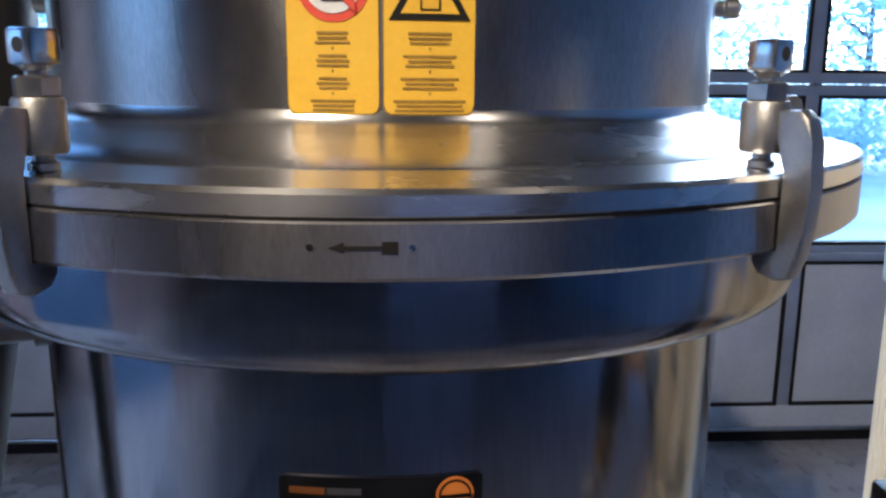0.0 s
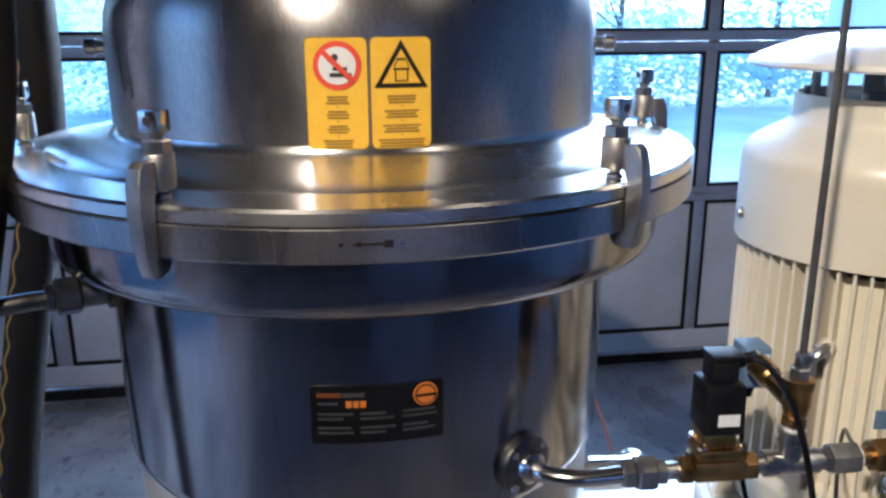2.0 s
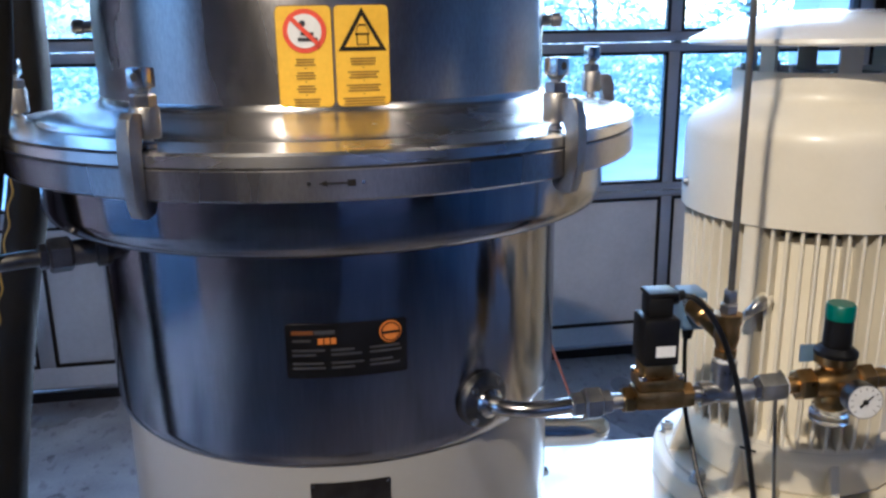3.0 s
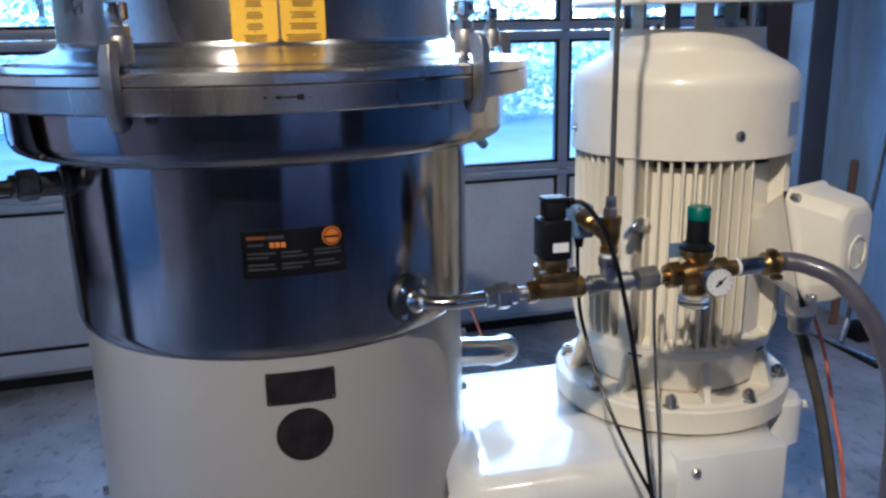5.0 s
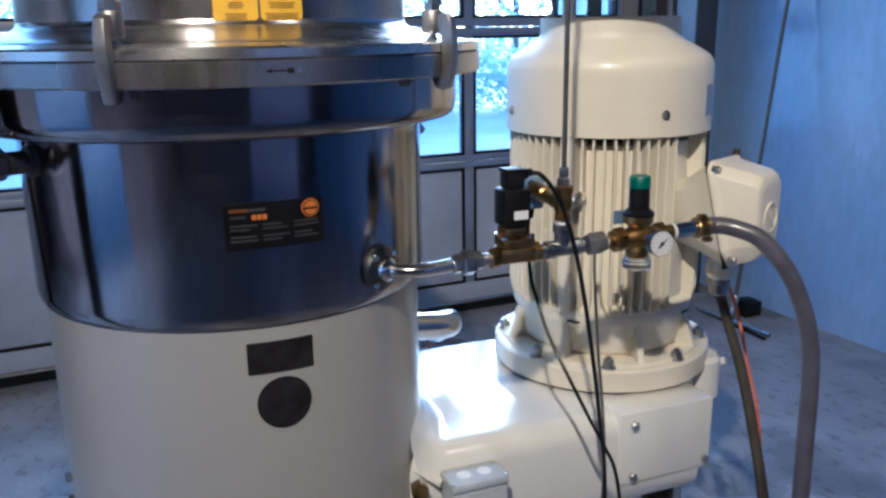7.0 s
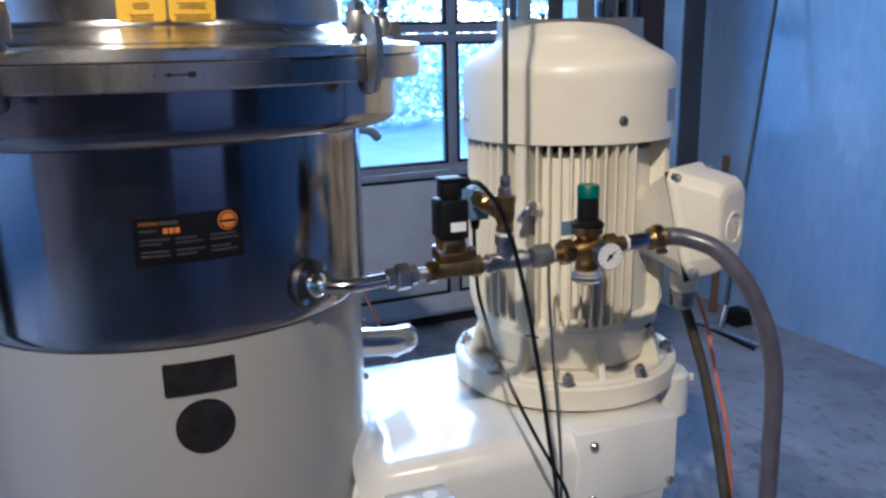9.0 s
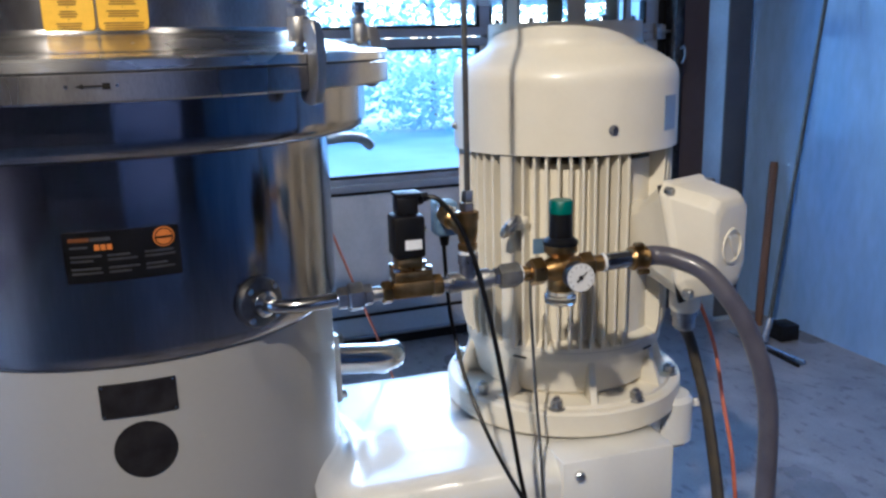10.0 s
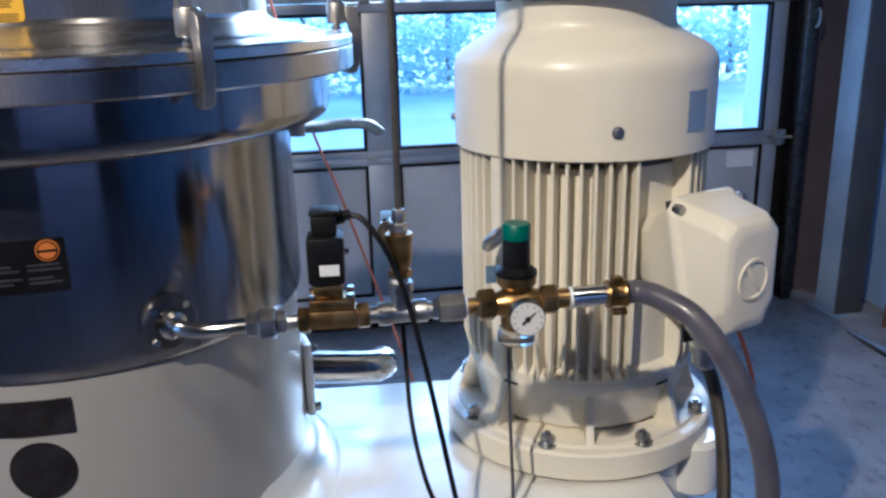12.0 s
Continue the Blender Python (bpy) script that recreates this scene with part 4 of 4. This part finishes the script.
b = lathe([(0.306, 0.715), (0.3092, 0.708), (0.3110, 0.694), (0.3165, 0.678), (0.3260, 0.6645), (0.3390, 0.6555), (0.3560, 0.6518), (0.362, 0.6514), (0.362, 0.645), (0.30, 0.645)], 64, C, a0=-39, a1=62)
for v in b.verts:
    drop = min(R0, max(0.0, 0.622 + R0 - v.co.y))
    v.co.z += math.sqrt(max(0.0, R0 * R0 - drop * drop)) - R0
part("fillet", b, WHITE, beam)
part("head", lathe([(0, 0.46), (0.195, 0.46), (0.208, 0.475), (0.208, 0.640), (0.20, 0.651), (0, 0.651)], 64, (0.735, 0.90)), WHITE, beam)
b = box(0.606, 0.822, 0.617, 0.70, 0.500, 0.6535, 0.006)
part("cover", b, WHITE, beam, "bolted front cover")
for x, z in ((0.636, 0.627), (0.806, 0.522), (0.636, 0.518), (0.806, 0.635)):
    if (x, z) != (0.806, 0.635):
        part("bolt", turned((x, 0.6175, z), (x, 0.607, z), [(0, 0.0085), (0.75, 0.0085), (1, 0.006)], 14), CHROME, beam)
b = lathe([(0, 0.575), (0.035, 0.575), (0.044, 0.585), (0.044, 0.668), (0.036, 0.678), (0, 0.678)], 32, (0.905, 0.77))
part("side_boss", b, WHITE, beam)
part("boss_bolt", hexagon((0.949, 0.755, 0.655), (0.962, 0.752, 0.655), 0.009), WHITE, beam)
part("drain", lathe([(0, 0.395), (0.032, 0.395), (0.034, 0.40), (0.034, 0.44), (0.046, 0.445), (0.046, 0.462), (0, 0.462)], 28, (0.76, 0.70)), BLACK, beam, "dark drain fitting")
part("oil_plug", hexagon((0.185, 0.585, 0.615), (0.175, 0.545, 0.628), 0.016), BRASS, beam, "oil plug")
part("support_foot", box(0.50, 0.86, 0.74, 1.02, 0.0, 0.462, 0.01), WHITE, beam)

cbox = thing("junction_box", pose(0.29, 0.59, 0.55), "small light grey plastic junction box on the beam", "box")
part("box_body", box(0.238, 0.342, 0.560, 0.619, 0.530, 0.600, 0.005), GREYPL, cbox)
part("box_lid", box(0.236, 0.344, 0.558, 0.621, 0.6003, 0.617, 0.005), GREYPL, cbox)
for x in (0.262, 0.300):
    part("lid_knockout", turned((x + 0.008, 0.59, 0.6168), (x + 0.008, 0.59, 0.6180), [(0, 0.013), (1, 0.0125)], 24), WHITEPL, cbox)
for x in (0.241, 0.339):
    part("screw", turned((x, 0.564, 0.6165), (x, 0.564, 0.6190), [(0, 0.004), (1, 0.003)], 10), GALV, cbox)

lowbox = thing("red_valve_handle", pose(0.56, 0.66, 0.40), "red valve handle below the beam", "valve")
part("handle", box(0.545, 0.605, 0.625, 0.665, 0.425, 0.452, 0.006), surface("red_paint", (0.35, 0.02, 0.03), (0.45, 0.03, 0.04), (0.3, 0.45)), lowbox)
part("stem", turned((0.575, 0.645, 0.40), (0.575, 0.645, 0.452), [(0, 0.008), (1, 0.008)], 12), BRASS, lowbox)

# ---- motor ----
MX, MY = 0.738, 0.912
MC = (MX, MY)
motor = thing("electric_motor", pose(MX, MY, 0.655), "cream painted upright electric motor with cooling fins", "motor")
part("gap_ring", lathe([(0, 0.6505), (0.224, 0.6505), (0.224, 0.6575), (0, 0.6575)], 72, MC), DARKGAP, motor, "dark gap under the flange")
part("flange", lathe([(0, 0.657), (0.232, 0.657), (0.235, 0.660), (0.235, 0.700), (0.231, 0.704), (0.216, 0.7045), (0.214, 0.710), (0.165, 0.712), (0.162, 0.72), (0, 0.72)], 96, MC), CREAM, motor)
part("end_bell", lathe([(0.165, 0.712), (0.176, 0.722), (0.184, 0.77), (0.190, 0.782), (0.193, 0.788), (0.193, 0.8032), (0.17, 0.8032)], 96, MC), CREAM, motor)
part("seam", lathe([(0.17, 0.8030), (0.1935, 0.8030), (0.1935, 0.8042), (0.17, 0.8042)], 96, MC), DARKGAP, motor)
for az in (-138, -60):
    part("seam_notch", lathe([(0.19, 0.7875), (0.1955, 0.7875), (0.1955, 0.7905), (0.19, 0.7905)], 8, MC, a0=az - 4, a1=az + 4), DARKGAP, motor, "dark gap under the pad")
part("stator", lathe([(0.17, 0.8038), (0.1945, 0.8038), (0.1945, 0.812), (0.176, 0.822), (0.174, 1.146), (0.155, 1.150)], 96, MC), CREAM, motor)
# Dark sleeve behind the fin tops paints in the shade below the cowl lip.
part("air_gap", lathe([(0.155, 1.140), (0.157, 1.140), (0.157, 1.30), (0.155, 1.30)], 64, MC), DARKGAP, motor, "dark sleeve for the shade under the cowl")
fin_outline = [(0.170, 0.806), (0.1965, 0.808), (0.2025, 0.835), (0.2035, 1.172), (0.170, 1.172)]
NF = 60
first = None
for k in range(NF):
    az = 360.0 * k / NF + 3
    if any(abs((az - c + 180) % 360 - 180) < w for c, w in ((-65, 11), (-143, 3.5), (10, 5), (130, 5))):
        continue
    m = pose(0, 0, 0, 0, 0, az)
    if first is None:
        first = part("fin", prism([(r, z - 0.655) for r, z in fin_outline], -0.0026, 0.0026, 0.0012, seg=1), CREAM, motor, local=True)
        first.matrix_basis = m
    else:
        same_mesh("fin", first, motor, m)
for az in (-143, 10, 130):
    b = prism([(0.165, 0.1515), (0.206, 0.1535), (0.206, 0.517), (0.165, 0.517)], -0.014, 0.014, 0.003)
    b.transform(pose(0, 0, 0, 0, 0, az))
    part("pad", b, CREAM, motor, local=True)
first = None
for k in range(8):
    az = -112.5 + 45 * k + 14
    b_out = [(0.165, 0.050), (0.214, 0.054), (0.210, 0.064), (0.190, 0.128), (0.165, 0.135)]
    if first is None:
        first = part("gusset", prism(b_out, -0.0065, 0.0065, 0.002), CREAM, motor, local=True)
        first.matrix_basis = pose(0, 0, 0, 0, 0, az)
    else:
        same_mesh("gusset", first, motor, pose(0, 0, 0, 0, 0, az))
first = None
for az in (-117, -75, -33, -159, 15, 60, 105, 150):
    if first is None:
        b = turned((0.213, 0, 0.050), (0.213, 0, 0.0605), [(0, 0.016), (0.3, 0.016), (0.31, 0.0115), (1, 0.0115)], 16)
        b = hexagon((0.213, 0, 0.060), (0.213, 0, 0.068), 0.0112, bm=b)
        b = turned((0.213, 0, 0.067), (0.213, 0, 0.0725), [(0, 0.006), (1, 0.005)], 10, b)
        first = part("flange_bolt", b, GALV, motor, local=True)
        first.matrix_basis = pose(0, 0, 0, 0, 0, az)
    else:
        same_mesh("flange_bolt", first, motor, pose(0, 0, 0, 0, 0, az))
cowl = part("cowl", lathe([(0.2065, 1.166), (0.209, 1.1625), (0.211, 1.164), (0.211, 1.280), (0.2103, 1.291), (0.2075, 1.301), (0.202, 1.3095), (0.194, 1.3165), (0.181, 1.3245), (0.164, 1.3340), (0.152, 1.3410), (0.1460, 1.3460), (0.1432, 1.352), (0.1425, 1.360), (0.1425, 1.386), (0.138, 1.386), (0.138, 1.37)], 96, MC), CREAM, motor, "cream fan cowl")
part("fan_grille", lathe([(0.0, 1.374), (0.128, 1.374), (0.128, 1.378), (0.0, 1.378)], 48, MC), DARKGAP, motor, "dark fan opening")
for k in range(6):
    a = radians(15 + 60 * k)
    x, y = MX + 0.118 * math.cos(a), MY + 0.118 * math.sin(a)
    b = box(-0.016, 0.016, -0.003, 0.003, 1.378, 1.436)
    b.transform(Matrix.Translation((x, y, 0)) @ pose(0, 0, 0, 0, 0, 15 + 60 * k + 90))
    part("hat_post", b, CREAM, motor)
    x, y = MX + 0.126 * math.cos(a + 0.4), MY + 0.126 * math.sin(a + 0.4)
    part("grille_bolt", turned((x, y, 1.378), (x, y, 1.395), [(0, 0.005), (1, 0.005)], 8), CAST, motor)
part("rain_hat", lathe([(0.0, 1.430), (0.214, 1.4265), (0.2165, 1.430), (0.214, 1.436), (0.178, 1.452), (0.135, 1.466), (0.07, 1.476), (0.0, 1.479)], 72, MC), WHITE, motor, "white domed rain hat")
for az in (-91.5, 172.5, 82, -7):
    a = radians(az)
    d = Vector((math.cos(a), math.sin(a), 0))
    o = Vector((MX, MY, 1.205)) + d * 0.2105
    part("cowl_screw", turned(o, o + d * 0.007, [(0, 0.009), (0.3, 0.009), (0.35, 0.0065), (1, 0.005)], 14), GALV, motor)
part("rating_label", patch_rect(MC, 0.211, -53, -0.024, 0.024, 1.196, 1.256, thick=0.001), surface("bare_metal_label", (0.30, 0.36, 0.42), (0.38, 0.44, 0.50), (0.3, 0.45), 0.5), motor, "blue-grey metal label")
# lifting eye on the fins
a = radians(-136.5)
d = Vector((math.cos(a), math.sin(a), 0))
o = Vector((MX, MY, 1.045)) + d * 0.19
part("eye_stem", turned(o, o + d * 0.036, [(0, 0.013), (0.5, 0.013), (0.55, 0.011), (1, 0.009)], 16), CREAM, motor)
ring = []
ax1, ax2 = d, (Vector((0, 0, 1)) * 0.8 + Vector((-d.y, d.x, 0)) * 0.6)
for k in range(25):
    t = 2 * math.pi * k / 24
    ring.append(o + d * 0.050 + ax1 * (0.019 * math.cos(t)) + ax2 * (0.019 * math.sin(t)))
part("lifting_eye", tube(ring, 0.0062, 10, rounded=False, caps=False), GALV, motor, "zinc plated lifting eye")

def seam_box():
    b = box(0.2840, 0.2880, -0.0665, 0.0665, 0.266, 0.460)
    for v in b.verts:
        v.co.x -= (v.co.z - 0.36) * 0.25
    return b


# terminal box, in the frame of its bearing
def loft(sections, c=0.018):
    b = bmesh.new()
    rings = []
    for r, hw, z0, z1 in sections:
        pts = [(-hw + c, z0), (hw - c, z0), (hw, z0 + c * 1.8), (hw, z1 - c), (hw - c, z1), (-hw + c, z1), (-hw, z1 - c), (-hw, z0 + c * 1.8)]
        rings.append([b.verts.new((r - (z - 0.36) * 0.25 * max(0.0, min(1.0, (0.352 - r) / 0.05)), y, z)) for y, z in pts])
    for r0, r1 in zip(rings, rings[1:]):
        for k in range(8):
            b.faces.new((r0[k], r0[(k + 1) % 8], r1[(k + 1) % 8], r1[k]))
    b.faces.new(rings[0])
    b.faces.new(rings[-1])
    bmesh.ops.bevel(b, geom=b.edges[:], offset=0.003, segments=2, affect="EDGES", profile=0.5)
    return b


tbox = part("terminal_box", loft([(0.165, 0.028, 0.29, 0.41), (0.215, 0.042, 0.282, 0.42), (0.255, 0.053, 0.27, 0.445), (0.276, 0.061, 0.264, 0.456), (0.285, 0.064, 0.262, 0.458)]), CREAM, motor, "cream cast terminal box", local=True)
AZ = pose(0, 0, 0, 0, 0, -65)
tbox.matrix_basis = AZ
b = loft([(0.287, 0.072, 0.268, 0.466), (0.297, 0.072, 0.268, 0.466), (0.303, 0.065, 0.274, 0.460), (0.347, 0.057, 0.282, 0.448), (0.359, 0.050, 0.290, 0.440), (0.363, 0.040, 0.302, 0.428)])
lid = part("terminal_lid", b, CREAM, motor, local=True)
lid.matrix_basis = AZ
seam = part("terminal_seam", seam_box(), DARKGAP, motor, local=True)
seam.matrix_basis = AZ
emb = lathe([(0.0255, 0.0), (0.030, 0.0), (0.030, 0.0032), (0.0255, 0.0032)], 32, closed=True)
emb = box(-0.024, 0.024, -0.003, 0.003, 0.0, 0.003, 0.001, bm=emb)
emb.transform(pose(0.3625, 0, 0.362, 0, 90, 0) @ pose(0, 0, 0, 0, 0, 35))
part("raised_emblem", emb, CREAM, lid, local=True)
for y, z in ((-0.062, 0.452), (0.062, 0.452), (-0.060, 0.285), (0.060, 0.285)):
    part("lid_screw", turned((0.297 - (z - 0.36) * 0.25, y, z), (0.311 - (z - 0.36) * 0.25, y, z), [(0, 0.0075), (0.7, 0.0075), (1, 0.006)], 12), GALV, lid, local=True)
ear = part("terminal_neck", lathe([(0.0, 0.215), (0.024, 0.215), (0.028, 0.222), (0.028, 0.252), (0, 0.252)], 24, (0.252, 0.0445)), CREAM, motor, local=True)
ear.matrix_basis = AZ
gl = part("cable_gland", lathe([(0.0, 0.178), (0.015, 0.178), (0.020, 0.184), (0.020, 0.204), (0.024, 0.206), (0.024, 0.222), (0, 0.222)], 20, (0.252, 0.0445)), GALV, motor, "grey cable gland", local=True)
gl.matrix_basis = AZ

for name, pts, r, mat, lab in (
    ("motor_cable", [(0.885, 0.703, 0.838), (0.900, 0.705, 0.812), (0.907, 0.685, 0.76), (0.897, 0.636, 0.70), (0.874, 0.57, 0.62), (0.852, 0.515, 0.55), (0.848, 0.48, 0.45), (0.86, 0.46, 0.30), (0.90, 0.48, 0.10), (1.0, 0.56, 0.014), (1.4, 0.75, 0.011)], 0.0105, DARKHOSE, "thick brown-black motor cable hanging to the floor"),
    ("orange_cord", [(0.925, 0.85, 0.93), (0.985, 0.83, 0.86), (1.012, 0.79, 0.76), (0.998, 0.725, 0.65), (0.982, 0.665, 0.56), (0.975, 0.63, 0.40), (0.99, 0.63, 0.15), (1.04, 0.65, 0.006), (1.4, 0.8, 0.005)], 0.0038, ORANGE, "orange cord hanging behind the motor cable"),
    ("orange_cord", [(0.13, 1.46, 3.70), (0.13, 1.46, 2.6), (0.15, 1.43, 1.7), (0.251, 1.355, 1.2), (0.318, 1.325, 1.0), (0.385, 1.294, 0.8), (0.445, 1.262, 0.62), (0.50, 1.24, 0.40), (0.55, 1.25, 0.12), (0.62, 1.32, 0.005), (0.95, 1.7, 0.004)], 0.0030, ORANGE, "orange cord hanging from the ceiling behind the drum"),
):
    th = thing(name, pose(*pts[-1][:2], 0), lab, "cable")
    part("strand", tube(pts, r, 10), mat, th)

# ---- outlet elbow and tap at the back of the drum ----
outlet = thing("outlet_elbow", pose(0.29, 0.90, 0.78), "polished outlet elbow bolted to the white base", "pipe")
d = Vector((math.cos(radians(14)), math.sin(radians(14)), 0))
sd = Vector((-d.y, d.x, 0))
o = Vector((CX, CY, 0.788)) + d * 0.305
fall = Vector((0, 0, -0.16))
b = box(0, 0.017, -0.062, 0.062, -0.066, 0.066, 0.008)
b.transform(Matrix.Translation(o) @ pose(0, 0, 0, 0, 0, 14))
part("plate", b, WHITE, outlet)
for k in (-1, 1):
    for j in (-1, 1):
        q = o + d * 0.016 + sd * (0.05 * k) + Vector((0, 0, 0.054 * j))
        part("bolt", hexagon(q, q + d * 0.010, 0.0085), GALV, outlet)
part("pipe", tube([o + d * 0.01, o + (d + fall) * 0.07, o + (d + fall) * 0.125, o + (d + fall) * 0.150 + sd * 0.010, o + (d + fall) * 0.160 + sd * 0.035 - Vector((0, 0, 0.006)), o + (d + fall) * 0.158 + sd * 0.075 - Vector((0, 0, 0.035))], 0.0285, 28), STEEL_PIPE, outlet)
tap = thing("drain_spout", pose(0.36, 1.12, 1.15), "bent steel drain spout under the bowl", "pipe")
part("spout", tube([(0.262, 1.020, 1.185), (0.30, 1.065, 1.178), (0.345, 1.105, 1.176), (0.385, 1.138, 1.168), (0.408, 1.157, 1.150)], 0.0105, 14), CAST, tap)
part("stub", turned((0.262, 1.020, 1.234), (0.262, 1.020, 1.170), [(0, 0.014), (1, 0.014)], 14), CAST, tap)

# ---- fitting and hoses on the far side of the drum ----
fit_ = thing("side_fitting", pose(-0.39, 0.66, 1.19), "dark steel side fitting with bent tube", "fitting")
d = Vector((-0.90, -0.43, 0)).normalized()
o = Vector((CX, CY, 1.195)) + d * 0.316
part("stub", turned(o, o + d * 0.040, [(0, 0.022), (0.3, 0.022), (0.35, 0.0165), (1, 0.0165)], 22), DARKSTEEL, fit_)
part("nut", hexagon(o + d * 0.040, o + d * 0.068, 0.0225), DARKSTEEL, fit_)
part("sleeve", hexagon(o + d * 0.068, o + d * 0.078, 0.0165), DARKSTEEL, fit_)
q = o + d * 0.075
part("tube", tube([q, q + d * 0.03, q + d * 0.06 + Vector((-0.01, 0, -0.004)), q + Vector((-0.12, -0.04, -0.02)), q + Vector((-0.20, -0.05, -0.06)), q + Vector((-0.26, -0.05, -0.20)), q + Vector((-0.28, -0.05, -0.6))], 0.0105, 16), DARKSTEEL, fit_)

for pts, r in (([(-0.385, 0.60, 2.6), (-0.392, 0.61, 1.9), (-0.398, 0.615, 1.6), (-0.418, 0.62, 1.42), (-0.445, 0.62, 1.30), (-0.49, 0.62, 1.1), (-0.55, 0.62, 0.7), (-0.58, 0.62, 0.3), (-0.60, 0.60, 0.03)], 0.021),
               ([(-0.52, 1.03, 2.6), (-0.52, 1.03, 2.0), (-0.522, 1.03, 1.6), (-0.535, 1.03, 1.3), (-0.59, 1.03, 1.05), (-0.64, 1.03, 0.8), (-0.69, 1.03, 0.5), (-0.73, 1.03, 0.2), (-0.75, 1.02, 0.03)], 0.033)):
    th = thing("rubber_hose", pose(pts[-1][0], pts[-1][1], 0), "thick black rubber hose with a wavy yellow line", "hose", "black rubber hoses")
    part("tubing", tube(pts, r, 24), BLACKHOSE, th)
    mid_ = smooth_path(pts, 40)
    wave = []
    s_ = 0.0
    for i_, q in enumerate(mid_):
        if i_:
            s_ += (q - mid_[i_ - 1]).length
        a = radians(-125 if r > 0.03 else -105) + 0.13 * math.sin(s_ * 2 * math.pi / 0.055)
        wave.append(q + Vector((math.cos(a), math.sin(a), 0)) * (r + 0.0002))
    part("wavy_line", tube(wave, 0.0020, 6, rounded=False), YELLOWLINE, th, "wavy yellow line")

# ---- hall lamps above the camera ----
for place, watts, size, beam_angle, target in LAMPS:
    x, y, z = place
    th = thing("hall_lamp", pose(x, y, z), "hanging metal hall lamp", "lamp", "hall lamps")
    aim = look(place, target)
    b = lathe([(0.07, 0.02), (0.17, -0.02), (0.175, -0.02), (0.08, 0.09), (0.05, 0.14), (0.0, 0.14)], 32)
    b.transform(aim)
    part("shade", b, GALV, th)
    part("cord", tube([(x, y, z + 0.12), (x, y, TOP)], 0.006, 8, rounded=False), BLACK, th)


# ---- yard outside the door ----
def leaf_crown(rnd, centre, spread_, count, size):
    verts, faces = [], []
    clumps = [(centre[0] + rnd.gauss(0, spread_[0] * 0.5), centre[1] + rnd.gauss(0, spread_[1] * 0.5), centre[2] + rnd.uniform(-1, 1) * spread_[2]) for _ in range(count // 24)]
    for i in range(count):
        c = clumps[i % len(clumps)]
        q = Vector((rnd.gauss(c[0], 0.20), rnd.gauss(c[1], 0.20), max(-0.02, rnd.gauss(c[2], 0.18))))
        a, t = rnd.uniform(0, 6.283), rnd.uniform(-0.9, 0.9)
        u = Vector((math.cos(a), math.sin(a), t)).normalized()
        w = u.cross(Vector((rnd.gauss(0, 1), rnd.gauss(0, 1), rnd.gauss(0, 1)))).normalized()
        s = size * rnd.uniform(0.6, 1.4)
        k = len(verts)
        verts += [q - u * s, q + w * s * 0.45, q + u * s, q - w * s * 0.45]
        faces.append((k, k + 1, k + 2, k + 3))
    me = bpy.data.meshes.new("crown")
    me.from_pydata([tuple(v) for v in verts], [], faces)
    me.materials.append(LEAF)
    return me


rnd = random.Random(11)
for k, (x, y, h) in enumerate(((-6.0, 15.2, 3.9), (-3.2, 14.4, 4.6), (-0.6, 15.6, 4.1), (2.0, 14.6, 4.7), (4.6, 15.4, 4.2), (7.2, 14.5, 4.6), (10.0, 15.6, 4.3), (13.0, 15.0, 4.7))):
    th = thing("tree", pose(x, y, -0.06), "small pale-leaved tree beyond the yard", "tree", "trees beyond the yard")
    b = tube([(x, y, -0.06), (x + 0.05, y, h * 0.4), (x - 0.05, y + 0.05, h * 0.8)], [0.07, 0.05, 0.02], 10, rounded=False)
    for j in range(7):
        a, z0 = rnd.uniform(0, 6.28), h * rnd.uniform(0.25, 0.7)
        b = tube([(x, y, z0), (x + 0.5 * math.cos(a), y + 0.5 * math.sin(a), z0 + 0.35), (x + 1.0 * math.cos(a), y + 0.9 * math.sin(a), z0 + 0.6)], [0.035, 0.022, 0.008], 7, bm=b, rounded=False)
    part("trunk", b, BARK, th)
    cr = new("crown", leaf_crown(rnd, (x, y, h * 0.55), (1.7, 1.0, h * 0.45), 4600, 0.075))
    cr.parent = th
    cr.matrix_parent_inverse = POSE[th].inverted()
hedge = new("hedge", leaf_crown(rnd, (3.4, 13.2, 0.5), (11.0, 0.5, 0.45), 9000, 0.07))
tagged(hedge, "low leafy hedge along the yard", "hedge", kind="stuff")
solid("neighbour_wall", box(3.6, 4.7, 5.9, 6.3, -0.06, 3.0, 0.01), RENDERW, "white rendered wall pier outside the door", "wall", kind="structure")
